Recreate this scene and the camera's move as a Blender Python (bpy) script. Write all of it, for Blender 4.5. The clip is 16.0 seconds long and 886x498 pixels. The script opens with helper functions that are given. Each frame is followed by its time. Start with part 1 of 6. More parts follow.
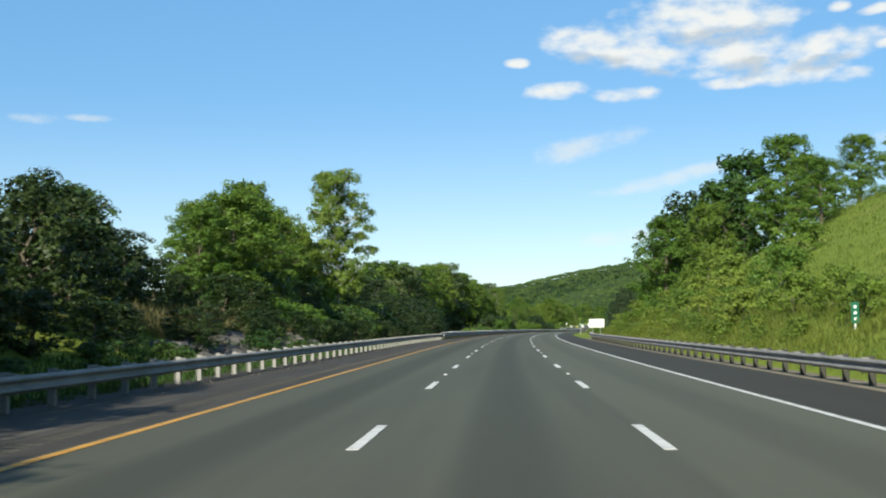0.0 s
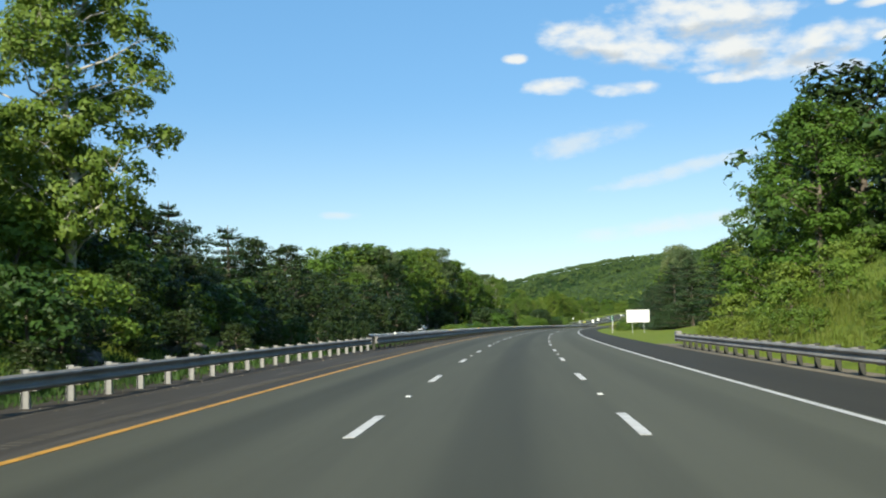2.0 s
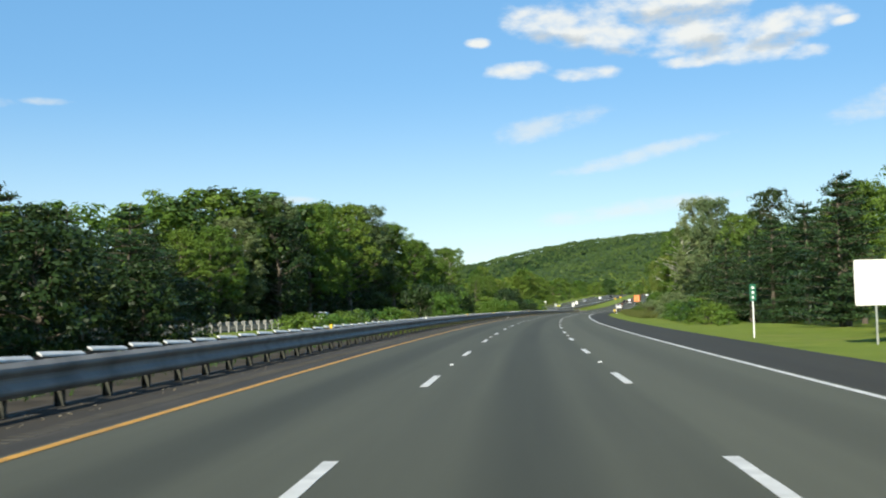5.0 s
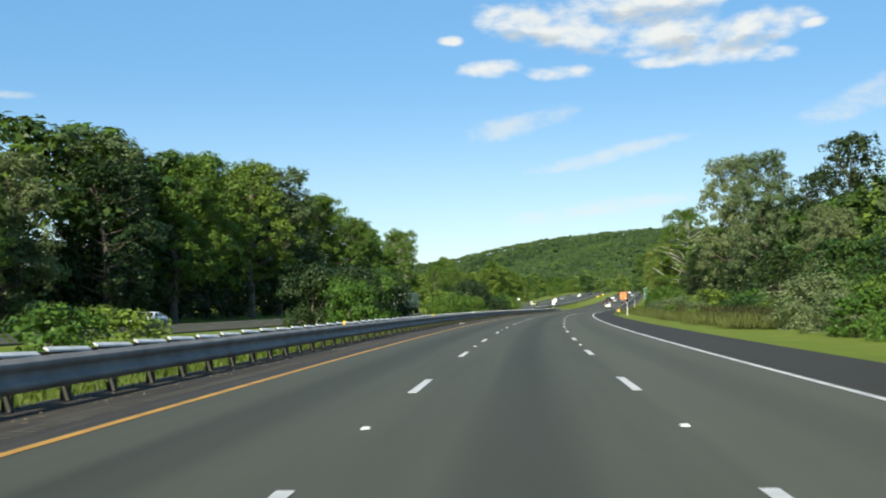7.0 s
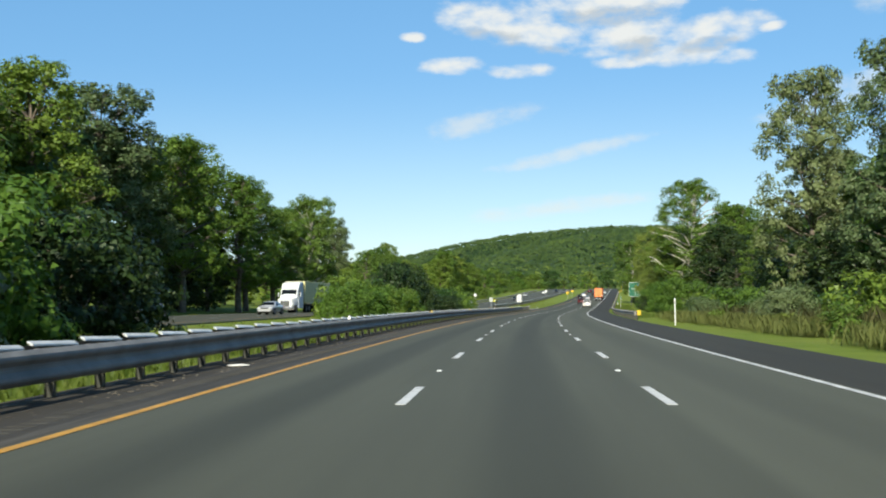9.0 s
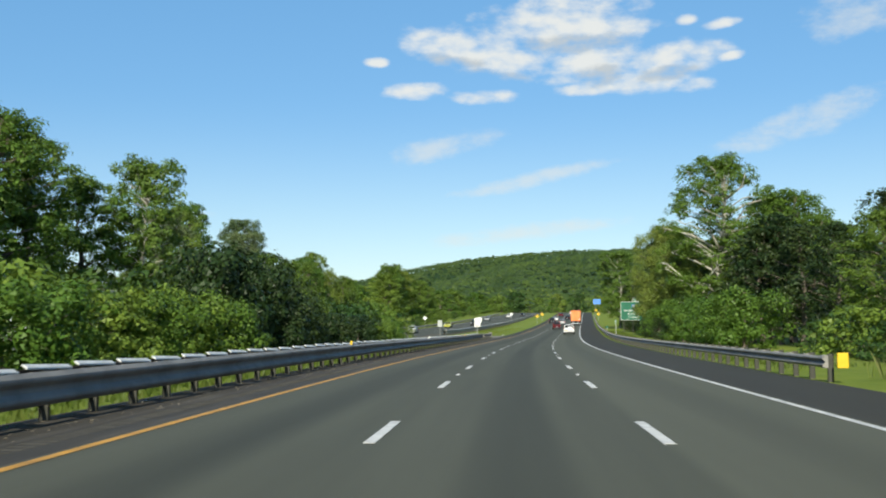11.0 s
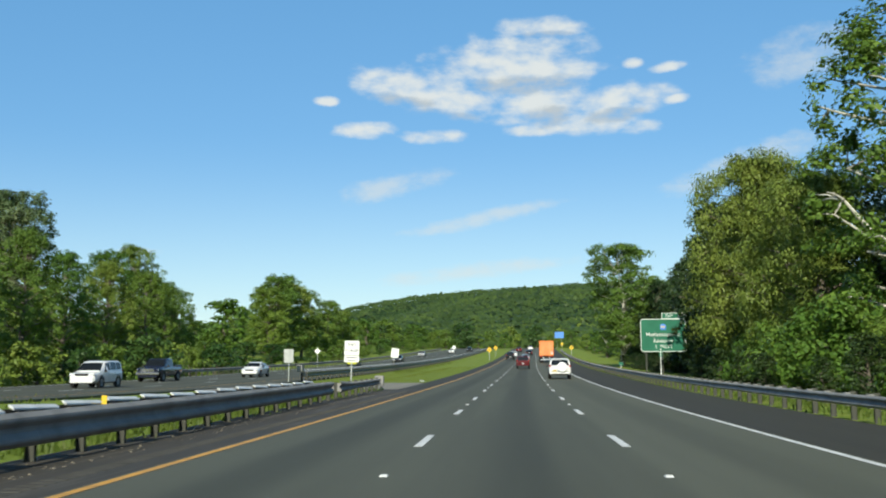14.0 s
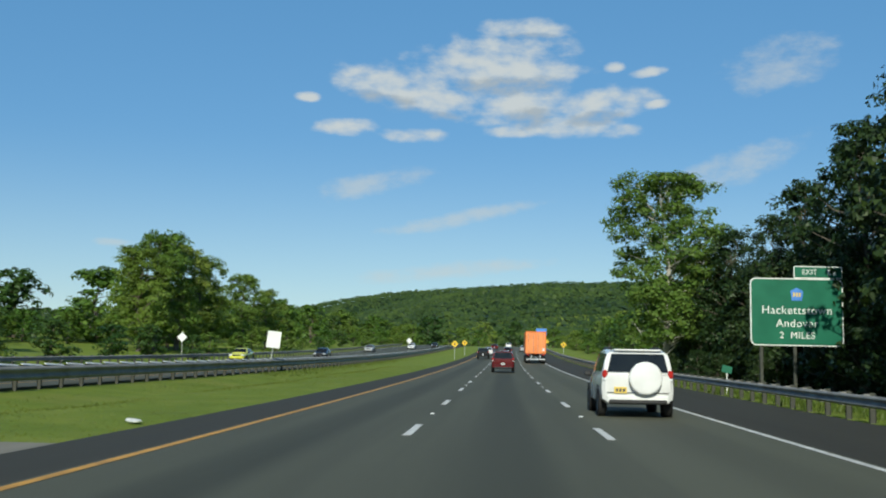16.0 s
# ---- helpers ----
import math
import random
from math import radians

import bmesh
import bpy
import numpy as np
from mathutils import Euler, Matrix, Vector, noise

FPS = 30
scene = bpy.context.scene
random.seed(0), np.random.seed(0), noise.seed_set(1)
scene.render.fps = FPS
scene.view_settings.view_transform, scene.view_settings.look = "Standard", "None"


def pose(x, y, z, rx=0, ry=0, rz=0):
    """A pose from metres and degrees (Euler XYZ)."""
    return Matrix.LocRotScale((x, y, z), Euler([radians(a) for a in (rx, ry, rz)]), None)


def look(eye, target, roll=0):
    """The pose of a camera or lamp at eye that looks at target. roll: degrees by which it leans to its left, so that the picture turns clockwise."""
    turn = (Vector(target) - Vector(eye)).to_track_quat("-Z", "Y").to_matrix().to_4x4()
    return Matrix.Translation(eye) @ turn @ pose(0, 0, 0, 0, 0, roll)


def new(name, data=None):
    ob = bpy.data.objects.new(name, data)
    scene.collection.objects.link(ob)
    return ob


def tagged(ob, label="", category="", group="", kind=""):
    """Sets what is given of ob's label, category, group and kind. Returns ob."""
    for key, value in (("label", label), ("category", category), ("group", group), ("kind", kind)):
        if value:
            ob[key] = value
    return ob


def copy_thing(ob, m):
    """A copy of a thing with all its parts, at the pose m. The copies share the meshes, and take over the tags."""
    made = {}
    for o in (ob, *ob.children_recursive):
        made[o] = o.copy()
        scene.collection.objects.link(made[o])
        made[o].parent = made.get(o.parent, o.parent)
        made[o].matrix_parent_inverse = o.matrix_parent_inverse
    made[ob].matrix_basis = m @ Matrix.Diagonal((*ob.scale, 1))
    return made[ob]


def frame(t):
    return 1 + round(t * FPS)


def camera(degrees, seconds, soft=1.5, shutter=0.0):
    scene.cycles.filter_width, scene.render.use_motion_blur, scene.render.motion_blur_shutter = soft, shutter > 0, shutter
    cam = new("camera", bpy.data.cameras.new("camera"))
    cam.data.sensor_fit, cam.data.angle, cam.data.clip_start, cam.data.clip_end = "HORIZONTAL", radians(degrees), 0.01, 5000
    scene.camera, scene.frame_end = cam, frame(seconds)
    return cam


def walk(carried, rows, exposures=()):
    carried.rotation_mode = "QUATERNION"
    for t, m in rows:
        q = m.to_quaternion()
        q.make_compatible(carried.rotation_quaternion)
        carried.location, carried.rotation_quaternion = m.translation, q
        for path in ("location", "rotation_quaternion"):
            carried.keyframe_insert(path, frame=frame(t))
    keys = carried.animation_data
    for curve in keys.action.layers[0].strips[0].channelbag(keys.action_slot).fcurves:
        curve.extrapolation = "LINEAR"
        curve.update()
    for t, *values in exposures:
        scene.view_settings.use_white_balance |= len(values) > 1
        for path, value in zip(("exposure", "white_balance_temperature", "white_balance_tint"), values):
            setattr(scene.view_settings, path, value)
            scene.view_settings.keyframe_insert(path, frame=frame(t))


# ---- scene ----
# the camera, carried in a car along the middle lane
cam = camera(46.00, 16.0, soft=2.0, shutter=0.08)
PATH = [
    (0.0, (-0.048, -0.000, 1.403), (-1.197, 19.908, 2.933), -0.48),
    (0.5, (0.067, 14.967, 1.414), (-1.096, 34.886, 2.778), -0.22),
    (1.0, (0.159, 29.979, 1.432), (-0.975, 49.891, 2.926), -0.67),
    (1.5, (0.188, 45.038, 1.457), (-0.971, 64.951, 2.922), -0.36),
    (2.0, (0.342, 60.143, 1.487), (-0.801, 80.056, 2.951), -1.04),
    (2.5, (0.483, 75.293, 1.521), (-0.602, 95.222, 2.817), -0.27),
    (3.0, (0.617, 90.490, 1.555), (-0.353, 110.426, 2.828), -0.68),
    (3.5, (0.872, 105.732, 1.587), (0.029, 125.676, 2.829), -0.84),
    (4.0, (1.231, 121.019, 1.614), (0.516, 140.969, 2.827), -0.99),
    (4.5, (1.696, 136.369, 1.635), (1.115, 156.326, 2.818), -1.15),
    (5.0, (2.274, 151.802, 1.650), (1.828, 171.763, 2.802), -1.31),
    (5.5, (2.964, 167.315, 1.657), (2.652, 187.281, 2.780), -1.47),
    (6.0, (3.874, 182.903, 1.659), (3.804, 202.877, 2.690), -1.06),
    (6.5, (4.970, 198.565, 1.656), (4.999, 218.535, 2.759), -0.56),
    (7.0, (6.047, 214.313, 1.650), (6.147, 234.282, 2.748), -1.02),
    (7.5, (7.263, 230.136, 1.642), (7.573, 250.101, 2.783), -0.33),
    (8.0, (8.591, 246.037, 1.633), (9.012, 266.002, 2.730), -0.57),
    (8.5, (9.958, 261.933, 1.623), (10.578, 281.898, 2.631), -0.47),
    (9.0, (11.575, 277.715, 1.610), (12.448, 297.670, 2.632), -0.39),
    (9.5, (13.445, 293.378, 1.595), (14.592, 313.308, 2.814), -1.08),
    (10.0, (15.320, 308.948, 1.578), (16.615, 328.863, 2.889), -0.80),
    (10.5, (17.305, 324.413, 1.562), (18.745, 344.312, 2.964), -0.52),
    (11.0, (19.399, 339.772, 1.542), (20.986, 359.653, 3.036), -0.24),
    (11.5, (21.602, 355.025, 1.515), (23.338, 374.886, 3.100), 0.04),
    (12.0, (23.914, 370.170, 1.480), (25.797, 390.010, 3.156), 0.31),
    (12.5, (26.326, 385.246, 1.438), (28.345, 405.071, 3.128), -0.24),
    (13.0, (28.890, 400.280, 1.392), (31.145, 420.078, 3.117), -0.46),
    (13.5, (31.559, 415.281, 1.348), (33.776, 435.048, 3.436), -0.37),
    (14.0, (34.113, 430.288, 1.312), (36.665, 449.998, 3.542), -0.26),
    (14.5, (37.012, 445.215, 1.293), (39.587, 464.911, 3.627), -0.12),
    (15.0, (40.074, 460.094, 1.300), (42.805, 479.774, 3.583), 0.29),
    (15.5, (43.051, 474.973, 1.339), (45.862, 494.627, 3.747), 0.31),
    (16.0, (46.018, 489.839, 1.410), (48.994, 509.492, 3.625), 1.08),
]
walk(cam, [(t, look(eye, target, roll)) for t, eye, target, roll in PATH],
     exposures=[(0.0, 0.44, 6780, 4), (9.5, 0.36, 6740, 4), (12.5, 0.24, 6650, 3), (15.1, 0.16, 6400, 1), (15.5, -0.06, 6350, 1), (16.0, -0.13, 6300, 0)])

# the road's heading (degrees to the right) and slope, every 36.842 m
HEAD = [-0.0, 0.07, 0.6, 1.47, 2.43, 3.39, 4.42, 5.5, 6.6, 7.66, 8.75, 9.84, 10.87, 11.54, 11.88, 12.0, 12.2, 12.35, 12.4, 12.4]
SLOPE = [0.0004, 0.0016, 0.0023, 0.0019, 0.0009, -0.0001, -0.0005, -0.0007, -0.001, -0.0012, -0.0024, -0.003, -0.0012, 0.0037, 0.0087, 0.013, 0.0172, 0.0214, 0.0256, 0.0297]
KNOT = 700 / 19

# ---- light ----
SUN_AZ, SUN_EL = 195.0, 30.0      # degrees clockwise from +y, and above the horizon
world = bpy.data.worlds.new("sky")
scene.world = world
world.use_nodes = True
wn, wl = world.node_tree.nodes, world.node_tree.links
wn.clear()
sky = wn.new("ShaderNodeTexSky")
sky.sky_type, sky.sun_disc = "NISHITA", False
sky.sun_elevation, sky.sun_rotation = radians(SUN_EL), radians(SUN_AZ)
sky.air_density, sky.dust_density, sky.ozone_density = 1.0, 0.1, 3.0
# summer haze evens the blue out
sky_blue = wn.new("ShaderNodeMix")
sky_blue.data_type = "RGBA"
wl.new(sky.outputs[0], sky_blue.inputs["A"])


def wmath(op, a, b=0.0, c=0.0, clamp=False):
    m = wn.new("ShaderNodeMath")
    m.operation, m.use_clamp = op, clamp
    for i, v in enumerate((a, b, c)):
        if isinstance(v, (int, float)):
            m.inputs[i].default_value = v
        else:
            wl.new(v, m.inputs[i])
    return m.outputs[0]


wco = wn.new("ShaderNodeTexCoord")
wsep = wn.new("ShaderNodeSeparateXYZ")
wl.new(wco.outputs["Generated"], wsep.inputs[0])
az = wmath("MULTIPLY", wmath("ARCTAN2", wsep.outputs[0], wsep.outputs[1]), 57.2958)
el = wmath("MULTIPLY", wmath("ARCSINE", wsep.outputs[2]), 57.2958)
wcomb = wn.new("ShaderNodeCombineXYZ")
wl.new(az, wcomb.inputs[0])
wl.new(wmath("MULTIPLY", el, 2.0), wcomb.inputs[1])

haze_low = wn.new("ShaderNodeMapRange")
haze_low.interpolation_type = "SMOOTHSTEP"
wl.new(el, haze_low.inputs[0])
for socket, v in zip(haze_low.inputs[1:5], (20.0, 55.0, 0.45, 0.0)):
    socket.default_value = v
wl.new(haze_low.outputs[0], sky_blue.inputs["Factor"])
pale_low = wn.new("ShaderNodeMapRange")
pale_low.interpolation_type = "SMOOTHSTEP"
wl.new(el, pale_low.inputs[0])
for socket, v in zip(pale_low.inputs[1:5], (0.0, 13.0, 0.0, 1.0)):
    socket.default_value = v
haze_tint = wn.new("ShaderNodeMix")
haze_tint.data_type = "RGBA"
haze_tint.inputs["A"].default_value, haze_tint.inputs["B"].default_value = (5.6, 7.6, 9.4, 1), (1.2, 4.2, 8.8, 1)
wl.new(pale_low.outputs[0], haze_tint.inputs["Factor"])
wl.new(haze_tint.outputs["Result"], sky_blue.inputs["B"])


def wnoise(scale, detail, rough, shift=0.0):
    m = wn.new("ShaderNodeMapping")
    m.inputs["Location"].default_value = (shift, shift * 0.7, 0)
    wl.new(wcomb.outputs[0], m.inputs[0])
    n = wn.new("ShaderNodeTexNoise")
    n.noise_dimensions = "2D"
    n.inputs["Scale"].default_value, n.inputs["Detail"].default_value, n.inputs["Roughness"].default_value = scale, detail, rough
    wl.new(m.outputs[0], n.inputs["Vector"])
    return n.outputs["Fac"]


def cloud_field(puffs, noise_out, gain):
    """Puffs of azimuth, elevation, half width, half height and lean, broken up by noise."""
    best = None
    for a0, e0, w, h, lean in puffs:
        da = wmath("SUBTRACT", az, a0)
        de = wmath("SUBTRACT", wmath("SUBTRACT", el, e0), wmath("MULTIPLY", da, lean))
        d2 = wmath("ADD", wmath("POWER", wmath("DIVIDE", wmath("ABSOLUTE", da), w), 2.0), wmath("POWER", wmath("DIVIDE", wmath("ABSOLUTE", de), h), 2.0))
        v = wmath("SUBTRACT", 1.0, d2)
        best = v if best is None else wmath("MAXIMUM", best, v)
    return wmath("ADD", wmath("MAXIMUM", best, -2.0), wmath("MULTIPLY", wmath("SUBTRACT", noise_out, 0.5), gain))


def wstep(v, lo, hi):
    m = wn.new("ShaderNodeMapRange")
    m.interpolation_type = "SMOOTHSTEP"
    wl.new(v, m.inputs[0])
    m.inputs[1].default_value, m.inputs[2].default_value = lo, hi
    return m.outputs[0]


CUMULUS = [(11.8, 16.4, 4.6, 1.6, 0.0), (6.0, 15.1, 3.5, 1.1, -0.1), (8.4, 14.3, 2.6, 0.8, -0.1), (12.8, 14.4, 2.8, 1.4, 0.0), (17.2, 14.2, 3.0, 0.9, 0.12), (15.0, 13.1, 3.4, 0.6, 0.0),
           (13.0, 18.3, 2.6, 0.6, 0.0), (19.8, 15.9, 1.0, 0.26, 0.1), (18.0, 16.2, 0.6, 0.28, 0.0), (3.0, 12.9, 1.9, 0.45, 0.03), (6.8, 12.6, 1.8, 0.4, 0.0), (12.2, 12.8, 1.3, 0.35, 0.0),
           (18.5, 12.8, 1.2, 0.4, 0.12), (0.9, 14.4, 0.7, 0.25, 0.0), (20.2, 14.2, 0.8, 0.26, 0.1)]
CIRRUS = [(4.6, 9.9, 3.0, 0.75, 0.22), (9.7, 8.1, 4.4, 0.45, 0.2), (27.0, 16.0, 3.0, 1.3, 0.2), (24.0, 10.6, 4.5, 0.9, 0.3), (-24.9, 10.9, 1.2, 0.3, 0.05), (-22.1, 11.1, 1.3, 0.2, 0.0), (-8.9, 6.1, 1.1, 0.25, 0.0), (9.0, 5.2, 6.0, 0.5, 0.1)]
BELLIES = [(12.3, 15.3, 3.6, 0.7, 0.0), (13.4, 13.5, 1.8, 0.7, 0.0), (7.4, 13.7, 2.4, 0.4, -0.1), (17.0, 13.5, 2.4, 0.45, 0.1), (4.8, 14.5, 2.4, 0.4, -0.1), (13.0, 17.9, 2.0, 0.25, 0.0)]
CLOUD_LIT, SKY_STRENGTH, SUN_STRENGTH = 7.0, 0.094, 5.0
n_fine = wnoise(0.52, 8.0, 0.54)
puff_cover = wstep(cloud_field(CUMULUS, n_fine, 2.9), -0.40, 1.30)
haze_cover = wmath("MULTIPLY", wstep(cloud_field(CIRRUS, wnoise(0.45, 7.0, 0.62, 9.0), 3.0), -0.3, 1.6), 0.55)
# the underside of the puffs is greyer than their tops
belly = wstep(cloud_field(BELLIES, wnoise(0.5, 5.0, 0.6, 4.0), 2.2), -0.1, 0.9)
mix_b = wn.new("ShaderNodeMix")
mix_b.data_type = "RGBA"
mix_b.inputs["A"].default_value, mix_b.inputs["B"].default_value = (CLOUD_LIT, CLOUD_LIT * 1.02, CLOUD_LIT * 1.07, 1), (CLOUD_LIT * 0.60, CLOUD_LIT * 0.66, CLOUD_LIT * 0.75, 1)
wl.new(wmath("MULTIPLY", belly, 0.75), mix_b.inputs["Factor"])
mix_h = wn.new("ShaderNodeMix")
mix_h.data_type = "RGBA"
wl.new(sky_blue.outputs["Result"], mix_h.inputs["A"])
mix_h.inputs["B"].default_value = (CLOUD_LIT, CLOUD_LIT, CLOUD_LIT, 1)
wl.new(haze_cover, mix_h.inputs["Factor"])
mix_c = wn.new("ShaderNodeMix")
mix_c.data_type = "RGBA"
wl.new(mix_h.outputs["Result"], mix_c.inputs["A"])
wl.new(mix_b.outputs["Result"], mix_c.inputs["B"])
wl.new(puff_cover, mix_c.inputs["Factor"])
wbg = wn.new("ShaderNodeBackground")
wl.new(mix_c.outputs["Result"], wbg.inputs[0])
wbg.inputs[1].default_value = SKY_STRENGTH
wout = wn.new("ShaderNodeOutputWorld")
wl.new(wbg.outputs[0], wout.inputs[0])

sun = new("sun", bpy.data.lights.new("sun", "SUN"))
sun.data.energy, sun.data.angle, sun.data.color = SUN_STRENGTH, radians(0.53), (1.0, 0.93, 0.80)
sun_to = Vector((math.sin(radians(SUN_AZ)) * math.cos(radians(SUN_EL)), math.cos(radians(SUN_AZ)) * math.cos(radians(SUN_EL)), math.sin(radians(SUN_EL))))
sun.matrix_world = look(sun_to * 400, (0, 0, 0))

# ---- materials ----


def material(name):
    m = bpy.data.materials.new(name)
    m.use_nodes = True
    m.node_tree.nodes.clear()
    return m, m.node_tree.nodes, m.node_tree.links


def link_or_set(links, socket, v):
    if isinstance(v, (int, float, tuple)):
        socket.default_value = v
    else:
        links.new(v, socket)


def tex_noise(nodes, links, vec, scale, detail=4.0, rough=0.55):
    n = nodes.new("ShaderNodeTexNoise")
    n.inputs["Scale"].default_value, n.inputs["Detail"].default_value, n.inputs["Roughness"].default_value = scale, detail, rough
    if vec is not None:
        links.new(vec, n.inputs["Vector"])
    return n.outputs["Fac"]


def ramp(nodes, links, fac, stops):
    r = nodes.new("ShaderNodeValToRGB")
    e = r.color_ramp.elements
    while len(e) < len(stops):
        e.new(0.5)
    for s, (p, c) in zip(e, stops):
        s.position, s.color = p, (*c, 1)
    links.new(fac, r.inputs[0])
    return r.outputs[0]


def mixed(nodes, links, fac, a, b, mode="MIX"):
    m = nodes.new("ShaderNodeMix")
    m.data_type, m.blend_type = "RGBA", mode
    link_or_set(links, m.inputs["Factor"], fac)
    link_or_set(links, m.inputs["A"], a if not isinstance(a, tuple) else (*a, 1))
    link_or_set(links, m.inputs["B"], b if not isinstance(b, tuple) else (*b, 1))
    return m.outputs["Result"]


def bumped(nodes, links, height, strength, distance):
    b = nodes.new("ShaderNodeBump")
    b.inputs["Strength"].default_value, b.inputs["Distance"].default_value = strength, distance
    links.new(height, b.inputs["Height"])
    return b.outputs[0]


def finish(m, nodes, links, colour, rough=0.6, metal=0.0, normal=None, spec=0.5, coat=0.0):
    p = nodes.new("ShaderNodeBsdfPrincipled")
    link_or_set(links, p.inputs["Base Color"], colour if not isinstance(colour, tuple) else (*colour, 1))
    link_or_set(links, p.inputs["Roughness"], rough)
    p.inputs["Metallic"].default_value = metal
    p.inputs["Specular IOR Level"].default_value = spec
    p.inputs["Coat Weight"].default_value = coat
    if normal is not None:
        links.new(normal, p.inputs["Normal"])
    o = nodes.new("ShaderNodeOutputMaterial")
    links.new(p.outputs[0], o.inputs[0])
    return m


def obj_coord(nodes):
    return nodes.new("ShaderNodeTexCoord").outputs["Object"]


def plain(name, colour, rough=0.5, metal=0.0, dirt=0.12, scale=3.0, coat=0.0, spec=0.5):
    """A painted, plastic or metal surface with uneven dirt at two scales."""
    m, n, l = material(name)
    co = obj_coord(n)
    a = tex_noise(n, l, co, scale, 5.0)
    b = tex_noise(n, l, co, scale * 14, 3.0)
    dark = tuple(c * (1 - 2.2 * dirt) for c in colour)
    light = tuple(min(1.0, c * (1 + 0.5 * dirt) + 0.01 * dirt) for c in colour)
    col = ramp(n, l, a, [(0.30, dark), (0.62, light)])
    col = mixed(n, l, mul(n, l, b, dirt), col, tuple(c * 0.6 for c in colour))
    r = n.new("ShaderNodeMapRange")
    l.new(a, r.inputs[0])
    r.inputs[3].default_value, r.inputs[4].default_value = max(0.03, rough - 0.08), min(1.0, rough + 0.1)
    return finish(m, n, l, col, r.outputs[0], metal, bumped(n, l, b, 0.08, 0.01), spec, coat)


def mul(nodes, links, a, k):
    m = nodes.new("ShaderNodeMath")
    m.operation = "MULTIPLY"
    link_or_set(links, m.inputs[0], a)
    link_or_set(links, m.inputs[1], k)
    return m.outputs[0]


def leaf_material(name, stops, trans=0.32, rough=0.48, patches=None):
    """Leaves: each one its own shade, each tree a little off the others, thin enough to let light through."""
    m, n, l = material(name)
    geo = n.new("ShaderNodeNewGeometry")
    info = n.new("ShaderNodeObjectInfo")
    col = ramp(n, l, geo.outputs["Random Per Island"], stops)
    if patches:
        big = tex_noise(n, l, obj_coord(n), patches, 4.0, 0.6)
        col = mixed(n, l, 1.0, col, ramp(n, l, big, [(0.32, (0.55, 0.62, 0.62)), (0.68, (1.35, 1.25, 1.0))]), "MULTIPLY")
    hsv = n.new("ShaderNodeHueSaturation")
    l.new(col, hsv.inputs["Color"])
    mr = n.new("ShaderNodeMapRange")
    l.new(info.outputs["Random"], mr.inputs[0])
    mr.inputs[3].default_value, mr.inputs[4].default_value = 0.478, 0.516
    l.new(mr.outputs[0], hsv.inputs["Hue"])
    mv = n.new("ShaderNodeMapRange")
    l.new(info.outputs["Random"], mv.inputs[0])
    mv.inputs[3].default_value, mv.inputs[4].default_value = 1.15, 0.8
    l.new(mv.outputs[0], hsv.inputs["Value"])
    p = n.new("ShaderNodeBsdfPrincipled")
    l.new(hsv.outputs[0], p.inputs["Base Color"])
    p.inputs["Roughness"].default_value = rough
    p.inputs["Specular IOR Level"].default_value = 0.25
    t = n.new("ShaderNodeBsdfTranslucent")
    tc = mixed(n, l, 0.5, hsv.outputs[0], (0.20, 0.24, 0.02))
    l.new(tc, t.inputs["Color"])
    x = n.new("ShaderNodeMixShader")
    x.inputs[0].default_value = trans
    l.new(p.outputs[0], x.inputs[1])
    l.new(t.outputs[0], x.inputs[2])
    o = n.new("ShaderNodeOutputMaterial")
    l.new(x.outputs[0], o.inputs[0])
    return m


